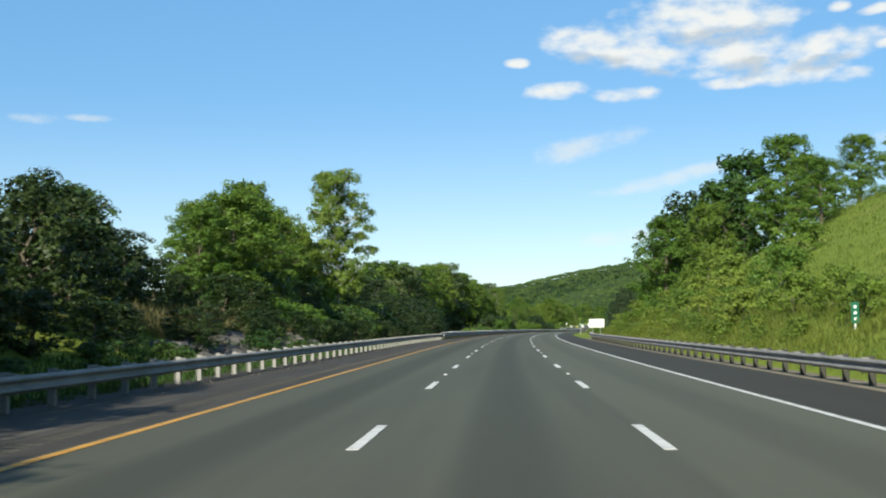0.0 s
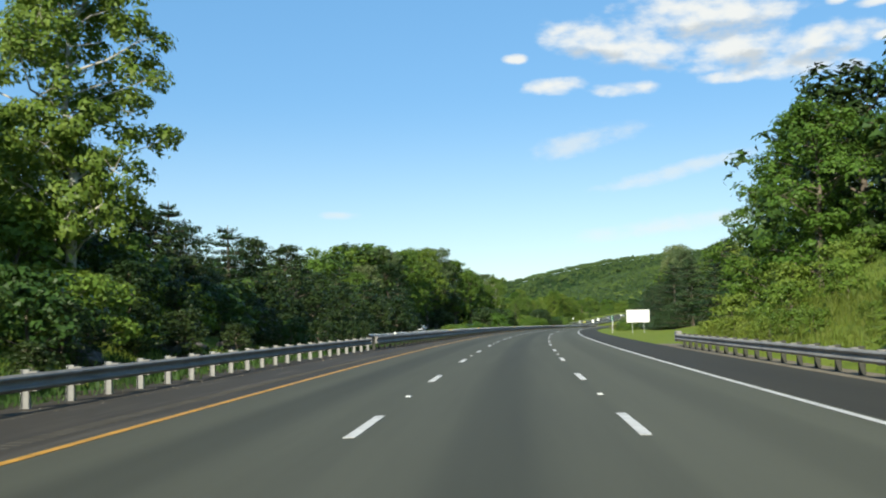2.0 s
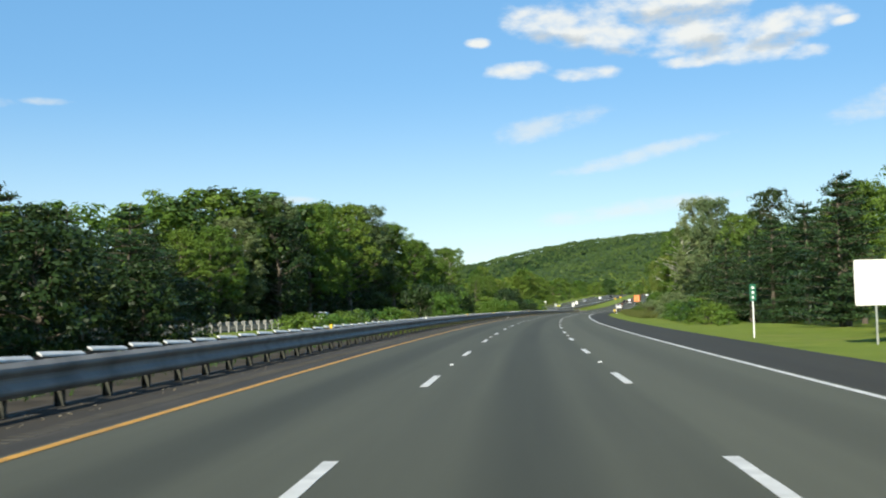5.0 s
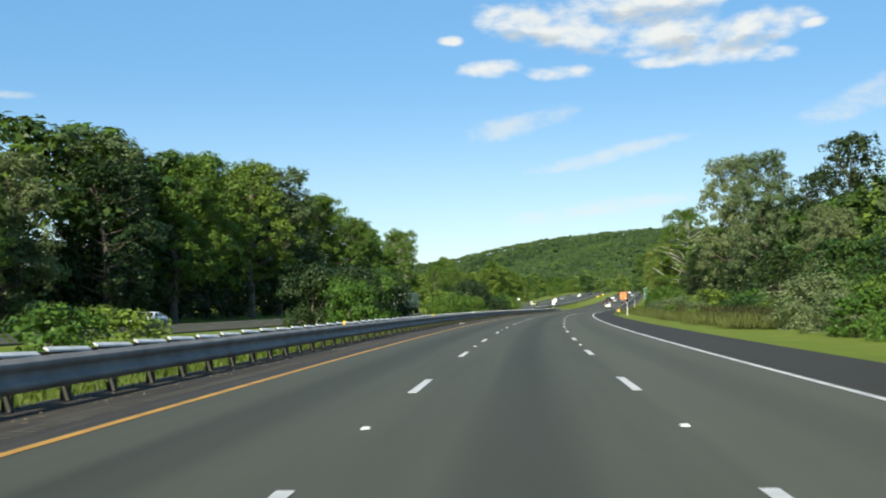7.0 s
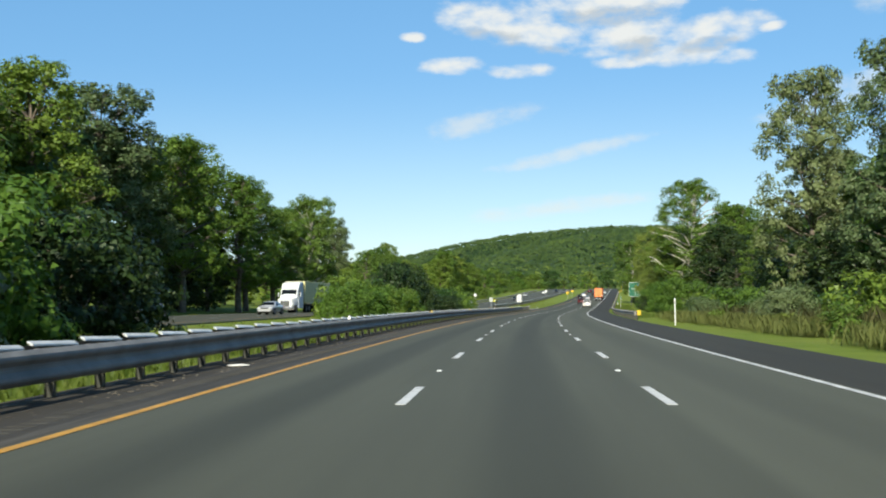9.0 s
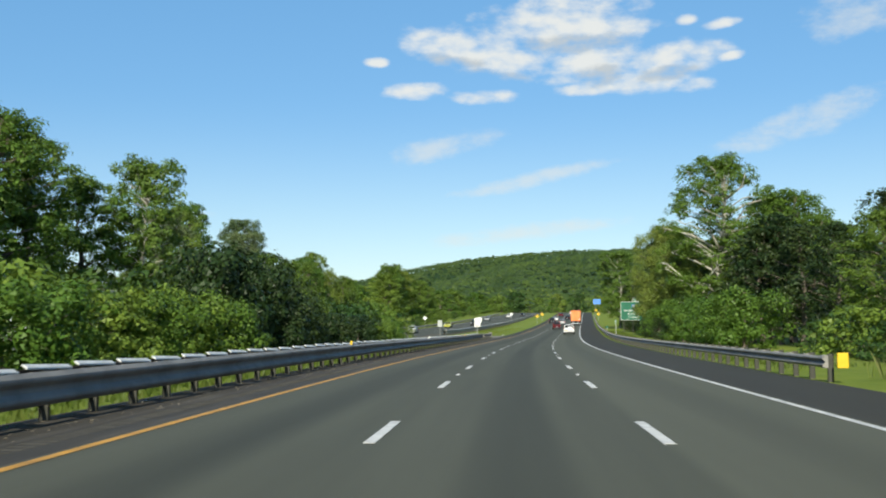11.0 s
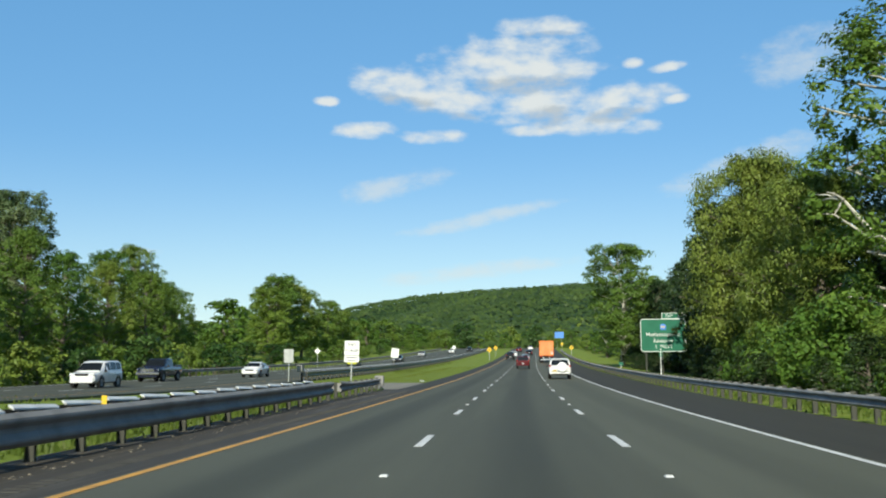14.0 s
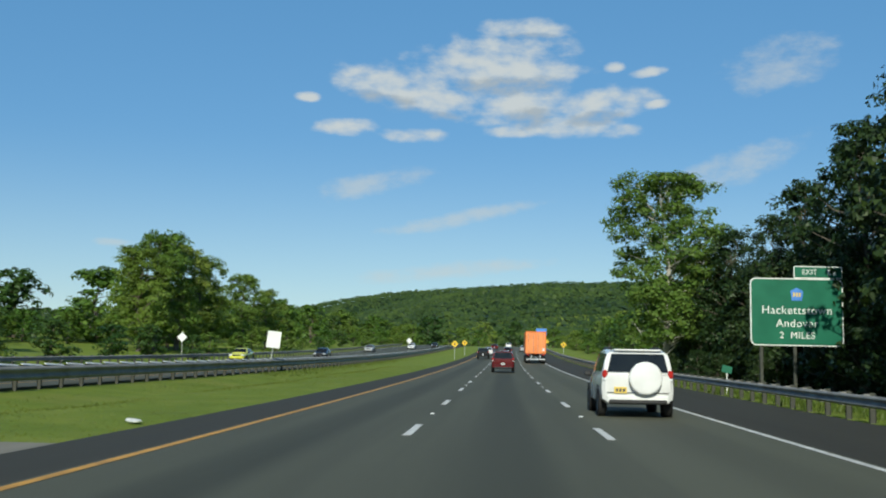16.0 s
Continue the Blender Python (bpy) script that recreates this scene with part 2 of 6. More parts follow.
def asphalt(name, base, streaks=True, brown=0.0):
    """Asphalt laid along the road; the uv map runs across (u) and along (v) in metres."""
    m, n, l = material(name)
    uv = n.new("ShaderNodeUVMap").outputs[0]
    sep = n.new("ShaderNodeSeparateXYZ")
    l.new(uv, sep.inputs[0])
    mp = n.new("ShaderNodeMapping")
    l.new(uv, mp.inputs[0])
    mp.inputs["Scale"].default_value = (1.0, 0.035, 1.0)
    long_n = tex_noise(n, l, mp.outputs[0], 1.1, 5.0, 0.6)
    blotch = tex_noise(n, l, uv, 0.12, 5.0, 0.6)
    grain = tex_noise(n, l, uv, 38.0, 3.0, 0.7)
    col = ramp(n, l, long_n, [(0.30, tuple(c * 0.78 for c in base)), (0.70, tuple(c * 1.18 for c in base))])
    col = mixed(n, l, mul(n, l, blotch, 0.35), col, tuple(c * 0.80 for c in base))
    if streaks:
        # oil down the middle of each lane, polished wheel paths on its sides
        ph = n.new("ShaderNodeMath")
        ph.operation = "COSINE"
        l.new(mul(n, l, sep.outputs[0], 2 * math.pi / 3.55), ph.inputs[0])
        mr = n.new("ShaderNodeMapRange")
        mr.interpolation_type = "SMOOTHSTEP"
        l.new(ph.outputs[0], mr.inputs[0])
        mr.inputs[1].default_value, mr.inputs[2].default_value = 0.2, 1.0
        wob = mul(n, l, mr.outputs[0], long_n)
        col = mixed(n, l, mul(n, l, wob, 1.5), col, tuple(c * 0.46 for c in base))
    if streaks:
        # the outer lane is paler
        pale = n.new("ShaderNodeMapRange")
        l.new(sep.outputs[0], pale.inputs[0])
        pale.inputs[1].default_value, pale.inputs[2].default_value = 1.75, 1.95
        col = mixed(n, l, mul(n, l, pale.outputs[0], 0.32), col, tuple(c * 1.75 for c in base))
    col = mixed(n, l, mul(n, l, grain, 0.30), col, tuple(c * 1.6 for c in base))
    if brown:
        b = tex_noise(n, l, uv, 0.5, 6.0, 0.65)
        col = mixed(n, l, mul(n, l, b, brown), col, (0.16, 0.13, 0.10))
        c = tex_noise(n, l, mp.outputs[0], 3.2, 6.0, 0.7)
        grit = n.new("ShaderNodeMapRange")
        l.new(c, grit.inputs[0])
        grit.inputs[1].default_value, grit.inputs[2].default_value = 0.52, 0.68
        col = mixed(n, l, mul(n, l, grit.outputs[0], 0.55), col, (0.15, 0.135, 0.11))
    return finish(m, n, l, col, 0.78, 0.0, bumped(n, l, grain, 0.35, 0.006), 0.35)


def ground_material():
    """Mown verge grass, ranker growth on the banks, leaf litter under the woods."""
    m, n, l = material("grass_ground")
    co = obj_coord(n)
    big = tex_noise(n, l, co, 0.035, 5.0, 0.6)
    mid = tex_noise(n, l, co, 0.45, 5.0, 0.65)
    fine = tex_noise(n, l, co, 9.0, 4.0, 0.75)
    col = ramp(n, l, mid, [(0.28, (0.120, 0.180, 0.022)), (0.5, (0.190, 0.255, 0.032)), (0.72, (0.275, 0.310, 0.056))])
    col = mixed(n, l, mul(n, l, big, 0.5), col, (0.165, 0.225, 0.026))
    patch = tex_noise(n, l, co, 0.16, 5.0, 0.7)
    worn = n.new("ShaderNodeMapRange")
    l.new(patch, worn.inputs[0])
    worn.inputs[1].default_value, worn.inputs[2].default_value = 0.52, 0.70
    col = mixed(n, l, mul(n, l, worn.outputs[0], 0.6), col, (0.255, 0.250, 0.062))
    col = mixed(n, l, mul(n, l, fine, 0.40), col, (0.075, 0.115, 0.018))
    return finish(m, n, l, col, 0.9, 0.0, bumped(n, l, fine, 0.6, 0.08), 0.2)


M_ROAD = asphalt("asphalt_lanes", (0.078, 0.081, 0.058))
M_SHOULDER = asphalt("asphalt_shoulder", (0.040, 0.037, 0.027), streaks=False)
M_SHOULDER_LEFT = asphalt("asphalt_gritty", (0.029, 0.027, 0.022), streaks=False, brown=0.3)
M_APRON = asphalt("concrete_apron", (0.23, 0.215, 0.18), streaks=False, brown=0.3)
M_GROUND = ground_material()
M_WHITE_LINE = plain("road_paint_white", (0.72, 0.72, 0.70), 0.6, dirt=0.14, scale=2.0)
M_YELLOW_LINE = plain("road_paint_yellow", (0.62, 0.32, 0.045), 0.6, dirt=0.16, scale=2.0)
M_STEEL = plain("galvanised_steel", (0.27, 0.262, 0.25), 0.6, 0.0, dirt=0.16, scale=1.2, spec=0.25)
# pale copy of the steel, with sunlight put into its colour
M_STEEL_SUNLIT = plain("sunlit_toned_steel", (0.74, 0.74, 0.72), 0.5, 0.1, dirt=0.12, scale=1.2)
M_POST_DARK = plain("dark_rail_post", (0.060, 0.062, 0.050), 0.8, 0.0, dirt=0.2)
M_POST = plain("weathered_steel_post", (0.32, 0.32, 0.31), 0.6, 0.3, dirt=0.22)
M_WOOD_BLOCK = plain("grey_timber_block", (0.22, 0.19, 0.15), 0.85, dirt=0.2)
M_BARK = plain("grey_brown_bark", (0.16, 0.13, 0.10), 0.9, dirt=0.25, scale=2.5)
M_BARK_PALE = plain("pale_sycamore_bark", (0.52, 0.49, 0.42), 0.85, dirt=0.2, scale=1.5)
L_OAK = leaf_material("leaf_oak", [(0.0, (0.077, 0.147, 0.024)), (0.5, (0.110, 0.199, 0.031)), (1.0, (0.164, 0.264, 0.044))])
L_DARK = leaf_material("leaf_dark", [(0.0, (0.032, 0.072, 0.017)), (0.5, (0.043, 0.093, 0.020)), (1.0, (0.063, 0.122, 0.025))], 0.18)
L_LIGHT = leaf_material("leaf_light", [(0.0, (0.118, 0.192, 0.033)), (0.5, (0.159, 0.244, 0.041)), (1.0, (0.218, 0.294, 0.060))], 0.34)
L_SILVER = leaf_material("leaf_silver", [(0.0, (0.098, 0.145, 0.054)), (0.5, (0.132, 0.184, 0.072)), (1.0, (0.194, 0.238, 0.114))], 0.18)
L_WILLOW = leaf_material("leaf_willow", [(0.0, (0.103, 0.163, 0.029)), (0.5, (0.141, 0.208, 0.036)), (1.0, (0.192, 0.258, 0.056))], 0.2)
L_PINE = leaf_material("pine_needles", [(0.0, (0.026, 0.058, 0.022)), (0.5, (0.034, 0.073, 0.026)), (1.0, (0.051, 0.098, 0.032))], 0.08)
L_REED = leaf_material("reed_blades", [(0.0, (0.199, 0.251, 0.082)), (0.5, (0.237, 0.289, 0.096)), (1.0, (0.283, 0.326, 0.120))], 0.6)
L_GRASS = leaf_material("tall_grass", [(0.0, (0.098, 0.145, 0.027)), (0.5, (0.135, 0.188, 0.034)), (1.0, (0.185, 0.221, 0.049))], 0.5)
L_DRY = leaf_material("dry_grass", [(0.0, (0.133, 0.136, 0.060)), (0.5, (0.175, 0.169, 0.076)), (1.0, (0.241, 0.220, 0.111))], 0.5)
L_FAR = leaf_material("far_canopy", [(0.0, (0.026, 0.056, 0.018)), (0.5, (0.038, 0.074, 0.021)), (1.0, (0.054, 0.098, 0.026))], 0.12, patches=0.012)
# shade put into the leaf colour, for the darkest parts of the woods
L_SHADED = leaf_material("leaf_shade_toned", [(0.0, (0.019, 0.038, 0.011)), (0.5, (0.025, 0.049, 0.013)), (1.0, (0.038, 0.067, 0.017))], 0.06)
M_GRAVEL = plain("sandy_gravel", (0.24, 0.21, 0.16), 0.95, dirt=0.2, scale=1.5, spec=0.2)
M_SHADE_SOIL = plain("shade_toned_soil", (0.075, 0.062, 0.045), 0.95, dirt=0.3, scale=1.1, spec=0.2)

# ---- the road's line ----
SG = np.arange(-160.0, 1600.0, 2.0)


def knots_to_line(values, late):
    v = np.array(list(values) + list(late))
    ks = np.arange(len(v)) * KNOT
    x = np.clip(SG, 0, ks[-1])
    i = np.clip(np.searchsorted(ks, x) - 1, 0, len(v) - 2)
    u = (x - ks[i]) / KNOT
    g = np.gradient(v, KNOT)
    return (2 * u**3 - 3 * u**2 + 1) * v[i] + (u**3 - 2 * u**2 + u) * KNOT * g[i] + (-2 * u**3 + 3 * u**2) * v[i + 1] + (u**3 - u**2) * KNOT * g[i + 1]


TH = np.radians(knots_to_line(HEAD, [12.4] * 20))
ZL = knots_to_line(SLOPE, [0.031, 0.030, 0.028, 0.024, 0.016, 0.006, 0.0] + [0.0] * 13)
RX, RY, RZ = np.cumsum(np.sin(TH)) * 2, np.cumsum(np.cos(TH)) * 2, np.cumsum(ZL) * 2
_i0 = int(np.argmin(abs(SG)))
RX, RY, RZ = RX - RX[_i0], RY - RY[_i0], RZ - RZ[_i0]


def heading(s):
    return float(np.interp(s, SG, TH))


def road_z(s):
    return np.interp(s, SG, RZ)


def at(s, o, z=0.0):
    """The place s metres along the road, o metres to the right of the middle lane's middle, z above the road."""
    a = np.interp(s, SG, TH)
    return np.stack(np.broadcast_arrays(np.interp(s, SG, RX) + o * np.cos(a), np.interp(s, SG, RY) - o * np.sin(a), np.interp(s, SG, RZ) + z), -1)


def place(s, o, z=0.0, turn=0.0, scale=1.0, lean=(0.0, 0.0)):
    """A pose on the road's line, with y along the road; turn: degrees to the left."""
    p = at(s, o, z)
    return pose(*p, lean[0], lean[1], -math.degrees(heading(s)) + turn) @ Matrix.Scale(scale, 4)


def opp_mid(s):
    """The middle of the other carriageway."""
    return np.interp(s, [-160, 200, 300, 400, 500, 600, 800, 1600], [-44, -35.5, -31.6, -28.6, -26.2, -24.6, -22.5, -22])


def opp_rise(s):
    return np.interp(s, [-160, 300, 400, 430, 500, 1600], [0.0, 0.0, 0.45, 0.45, 0.0, 0.0])


def smooth(x, lo, hi):
    u = np.clip((x - lo) / (hi - lo), 0, 1)
    return u * u * (3 - 2 * u)


def ground_rise(s, o):
    """The ground's height over the road's level."""
    s, o = np.broadcast_arrays(np.asarray(s, float), np.asarray(o, float))
    z = np.full(s.shape, -0.10)
    right = np.clip(o - 9.2, 0, None)
    bank = 1 - smooth(s, 100, 150)
    z = z + bank * np.minimum(0.56 * right, 12.0 + 0.03 * right)
    z = z + smooth(s, 110, 140) * (1 - smooth(s, 165, 215)) * np.clip(0.16 * (right - 3.0), 0, 3.0)
    z = z - smooth(s, 200, 260) * np.clip(0.05 * (right - 3.5), 0, 0.6)
    left = np.clip(-10.7 - o, 0, None)
    lb = 1 - smooth(s, 96, 135)
    z = z + lb * np.minimum(0.42 * left, 3.0)
    z = z - (1 - lb) * 0.35 * smooth(left, 0.5, 3.0)
    flat = smooth(s, 484, 492) * (1 - smooth(s, 514, 524)) * smooth(-o, 6.0, 7.5) * (1 - smooth(-o, 19, 23))
    z = z * (1 - flat) + flat * -0.06
    om = opp_mid(s)
    near_opp = 1 - smooth(abs(o - om), 8.5, 12.5)
    z = np.where(near_opp > 0, z * (1 - near_opp) + near_opp * (opp_rise(s) - 0.10), z)
    beyond = np.clip(om - 12.5 - o, 0, None)
    z = z + np.minimum(0.05 * beyond, 4.0) + (opp_rise(s) + 0.25) * smooth(beyond, 0, 4)
    return z


def far_hill(x, y):
    """The wooded ridge ahead and a lower, farther one."""
    crest = np.interp(x, [-900, -200, 40, 100, 210, 330, 420, 520, 700, 1100, 2000], [-20, -12, 16, 38, 72, 98, 106, 110, 120, 118, 100])
    near = crest * smooth(y, 1000, 2050) * (1 - 0.35 * smooth(y, 2150, 2900))
    return near


def mesh_ob(name, verts, faces, mat, parent=None, smooth_shade=False):
    me = bpy.data.meshes.new(name)
    me.from_pydata([tuple(v) for v in verts], [], [tuple(f) for f in faces])
    me.materials.append(mat)
    if smooth_shade:
        me.polygons.foreach_set("use_smooth", [True] * len(me.polygons))
    me.update()
    ob = new(name, me)
    if parent is not None:
        ob.parent = parent
    return ob


def part(name, bm, mat, parent=None, label="", smooth_shade=False):
    me = bpy.data.meshes.new(name)
    bm.normal_update()
    bm.to_mesh(me)
    bm.free()
    me.materials.append(mat)
    if smooth_shade:
        me.polygons.foreach_set("use_smooth", [True] * len(me.polygons))
    ob = new(name, me)
    if parent is not None:
        ob.parent = parent
    if label:
        tagged(ob, label)
    return ob


def strip(name, s0, s1, edges, mat, z=0.0, step=4.0, rise=None, parent=None, thick=0.0):
    """A band along the road between two offsets (numbers or functions of s), with uv in metres."""
    ss = np.arange(s0, s1 + 0.01, step)
    cols = []
    for e in edges:
        o = e(ss) if callable(e) else np.full(ss.shape, float(e))
        zz = z + (rise(ss) if rise is not None else 0.0)
        cols.append((at(ss, o, zz), o))
    if thick:
        cols = [(c.copy() - [0, 0, thick], o) for c, o in cols[:1]] + cols + [(c.copy() - [0, 0, thick], o) for c, o in cols[-1:]]
    nc = len(cols)
    verts = np.stack([c for c, _ in cols], 1).reshape(-1, 3)
    faces = [(i * nc + j, i * nc + j + 1, (i + 1) * nc + j + 1, (i + 1) * nc + j) for i in range(len(ss) - 1) for j in range(nc - 1)]
    ob = mesh_ob(name, verts, faces, mat, parent)
    uv = ob.data.uv_layers.new(name="uv")
    us = np.stack([o for _, o in cols], 1).reshape(-1)
    vs = np.repeat(ss, nc)
    idx = np.empty(len(ob.data.loops), dtype=np.int32)
    ob.data.loops.foreach_get("vertex_index", idx)
    uv.data.foreach_set("uv", np.stack([us[idx], vs[idx]], 1).ravel())
    return ob


# ---- ground, roads ----


def left_rail(s):
    return np.interp(s, [-160, 100, 150, 430, 492], [-8.5, -8.3, -7.15, -7.1, -7.6])


def right_rail(s):
    return np.interp(s, [-160, 117, 370, 540, 1600], [8.3, 8.3, 8.4, 9.3, 9.6])


def build_ground():
    s = np.concatenate([np.arange(-150, 720, 3.0), np.arange(720, 1590, 15.0)])
    o = np.concatenate([np.linspace(-900, -120, 14), np.linspace(-105, -40, 14), np.arange(-38, -9, 1.0), np.arange(-9, 10.1, 1.0), np.arange(11, 40, 1.2), np.linspace(42, 110, 14), np.linspace(125, 900, 14)])
    S, O = np.meshgrid(s, o, indexing="ij")
    P = at(S.ravel(), O.ravel()).reshape(*S.shape, 3)
    rough = np.array([noise.noise(Vector((a * 0.11, b * 0.11, 0.0))) for a, b in zip(S.ravel(), O.ravel())]).reshape(S.shape)
    clear = smooth(np.minimum(abs(O) - 9.5, abs(O - opp_mid(S)) - 9.5), 0.0, 5.0)
    P[..., 2] += ground_rise(S, O) + rough * 0.35 * clear + far_hill(P[..., 0], P[..., 1])
    n = len(o)
    faces = [(i * n + j, i * n + j + 1, (i + 1) * n + j + 1, (i + 1) * n + j) for i in range(len(s) - 1) for j in range(n - 1)]
    g = mesh_ob("ground", P.reshape(-1, 3), faces, M_GROUND, smooth_shade=True)
    tagged(g, "grassy roadside ground rising to wooded banks", "ground", kind="structure")
    # the far country, out to the horizon
    xs, ys = np.linspace(-4200, 4200, 60), np.concatenate([np.linspace(-4200, 1400, 20), np.linspace(1500, 4600, 45)])
    X, Y = np.meshgrid(xs, ys, indexing="ij")
    Z = -6.0 + 16 * smooth(Y, 300, 1200) + far_hill(X, Y) + 150 * np.interp(X, [-500, -200, 300, 620, 1135], [1.0, 0.84, 0.82, 0.93, 1.03]) * smooth(Y, 2700, 3600) * (0.92 + 0.08 * np.sin(X / 340.0))
    inner = (abs(X - 0.1 * Y) < 800) & (Y > -140) & (Y < 1500)
    Z = np.where(inner, Z - 60, Z)
    m = len(ys)
    faces = [(i * m + j, (i + 1) * m + j, (i + 1) * m + j + 1, i * m + j + 1) for i in range(len(xs) - 1) for j in range(m - 1)]
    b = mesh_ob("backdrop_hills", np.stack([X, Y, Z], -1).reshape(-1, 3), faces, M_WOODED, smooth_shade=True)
    tagged(b, "distant green wooded hills on the horizon", "hills", kind="structure")


def wooded_material():
    m, n, l = material("wooded_hillside")
    co = obj_coord(n)
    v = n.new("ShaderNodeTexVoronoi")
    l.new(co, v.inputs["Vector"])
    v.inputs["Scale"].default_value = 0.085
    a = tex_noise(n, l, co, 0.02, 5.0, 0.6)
    # crown edges darkened in the colour, as the shade between trees
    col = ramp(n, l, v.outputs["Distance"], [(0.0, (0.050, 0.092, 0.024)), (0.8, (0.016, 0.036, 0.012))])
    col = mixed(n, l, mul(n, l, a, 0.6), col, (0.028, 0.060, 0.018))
    return finish(m, n, l, col, 0.9, 0.0, bumped(n, l, v.outputs["Distance"], 1.0, -6.0), 0.1)


M_WOODED = wooded_material()
build_ground()

road = strip("road", -150, 1000, [-5.35, -3.5, -1.8, 0, 1.8, 3.5, 5.2], M_ROAD, 0.0, 3.0, thick=0.12)
tagged(road, "worn grey asphalt motorway lanes with oil streaks", "road", kind="structure")
sh_r = strip("road_shoulder_right", -150, 1000, [5.2, 6.4, lambda s: right_rail(s) - 0.45], M_SHOULDER, 0.0, 3.0, thick=0.1)
tagged(sh_r, "dark newer asphalt shoulder", "road", kind="structure")
sh_l = strip("road_shoulder_left", -150, 492, [lambda s: left_rail(s) - 0.6, -6.4, -5.35], M_SHOULDER_LEFT, 0.0, 3.0, thick=0.1)
tagged(sh_l, "gritty brownish asphalt inner shoulder", "road", kind="structure")
# this strip's dark colour stands for the shade behind the rail
soil = strip("soil_strip", -60, 215, [-11.0, -9.2, lambda s: left_rail(s) - 0.5], M_SHADE_SOIL, -0.055, 3.0, thick=0.1)
tagged(soil, "soil strip behind the guard rail, coloured dark for shade", "soil", kind="structure")
soil_r = strip("gravel_strip", -60, 124, [lambda s: right_rail(s) - 0.5, 8.6, 9.5], M_GRAVEL, -0.03, 3.0, thick=0.1)
tagged(soil_r, "sandy gravel strip under the guard rail", "gravel", kind="structure")
sh_m = strip("road_shoulder_median", 492, 1000, [-6.9, -6.2, -5.35], M_SHOULDER, 0.0, 3.0, thick=0.1)
tagged(sh_m, "narrow dark asphalt inner shoulder beside grass", "road", kind="structure")
opp = strip("opposite_road", -150, 1000, [lambda s: opp_mid(s) - 8.2, lambda s: opp_mid(s), lambda s: opp_mid(s) + 8.0], M_ROAD, 0.0, 4.0, rise=opp_rise, thick=0.12)
tagged(opp, "grey asphalt carriageway of oncoming traffic", "road", kind="structure")


def apron_edge(s):
    """The crossover flares into the lanes on both sides."""
    return np.interp(s, [491, 507, 512], [-6.8, -6.8, -7.1])


apron = strip("median_crossover", 491, 509, [lambda s: opp_mid(s) + 7.9, -12.5, -9.8, apron_edge], M_APRON, -0.008, 1.0, thick=0.1)
tagged(apron, "pale paved crossover through the grass median", "road", kind="structure")

# ---- road markings ----
line = strip("edge_line_yellow", -150, 1000, [-5.27, -5.12], M_YELLOW_LINE, 0.006, 3.0, parent=road)
line = strip("edge_line_white", -150, 1000, [4.97, 5.11], M_WHITE_LINE, 0.006, 3.0, parent=road)
for off in (-7.0 + 0.3, 5.6):
    strip("edge_line", -150, 1000, [lambda s: opp_mid(s) + off, lambda s: opp_mid(s) + off + 0.14], M_WHITE_LINE if off < 0 else M_YELLOW_LINE, 0.006, 4.0, rise=opp_rise, parent=opp)


def dash_mesh():
    bm = bmesh.new()
    rnd = random.Random(5)
    n = 6
    left = [bm.verts.new((-0.075 + rnd.uniform(-0.006, 0.006), 3.05 * i / n, 0.0)) for i in range(n + 1)]
    right = [bm.verts.new((0.075 + rnd.uniform(-0.006, 0.006), 3.05 * i / n, 0.0)) for i in range(n + 1)]
    for i in range(n):
        bm.faces.new((left[i], right[i], right[i + 1], left[i + 1]))
    ext = bmesh.ops.extrude_face_region(bm, geom=bm.faces[:])
    bmesh.ops.translate(bm, verts=[v for v in ext["geom"] if isinstance(v, bmesh.types.BMVert)], vec=(0, 0, 0.006))
    me = bpy.data.meshes.new("lane_dash")
    bm.to_mesh(me)
    bm.free()
    me.materials.append(M_WHITE_LINE)
    return me


def tilt_place(s, o, z=0.0):
    """Like place, but following the road's slope."""
    p = at(s, o, z)
    return pose(*p, math.degrees(math.atan(float(np.interp(s, SG, ZL)))), 0, -math.degrees(heading(s)))


DASH = dash_mesh()
DASH_0 = 12.183
for k in range(-6, 62):
    s = DASH_0 + 12.192 * k
    for o in (-1.83, float(np.interp(s, [280, 292, 303, 310, 325], [1.83, 1.90, 2.0, 1.98, 1.84]))):
        d = new("lane_dash", DASH)
        d.parent = road
        d.matrix_basis = tilt_place(s, o, 0.002)
for k in range(8, 60):
    s = DASH_0 + 12.192 * k
    for lane in (-2.0, 1.66):
        d = new("lane_dash", DASH)
        d.parent = opp
        d.matrix_basis = tilt_place(s, float(opp_mid(s)) + lane, float(opp_rise(s)) + 0.002)


def marker_mesh():
    bm = bmesh.new()
    bmesh.ops.create_cube(bm, size=1.0)
    for v in bm.verts:
        v.co = Vector((v.co.x * 0.11, v.co.y * 0.20, (v.co.z + 0.5) * 0.022))
        if v.co.z > 0.01:
            v.co.x *= 0.75
            v.co.y *= 0.5
    me = bpy.data.meshes.new("reflective_marker")
    bm.to_mesh(me)
    bm.free()
    me.materials.append(M_WHITE_LINE)
    return me


MARK = marker_mesh()
for k in range(-1, 30):
    for o in (-1.83, 1.83):
        d = new("reflective_marker", MARK)
        d.parent = road
        d.matrix_basis = tilt_place(7.15 + 24.384 * k, o, 0.003)

# ---- guard rails ----


def beam_profile():
    """The W section of a guard rail beam: outwards and up, from its middle height."""
    return [(0.0, -0.156), (0.012, -0.150), (0.072, -0.112), (0.080, -0.090), (0.072, -0.068), (0.010, -0.024), (0.004, 0.0), (0.010, 0.024), (0.072, 0.068), (0.080, 0.090), (0.072, 0.112), (0.012, 0.150), (0.0, 0.156)]


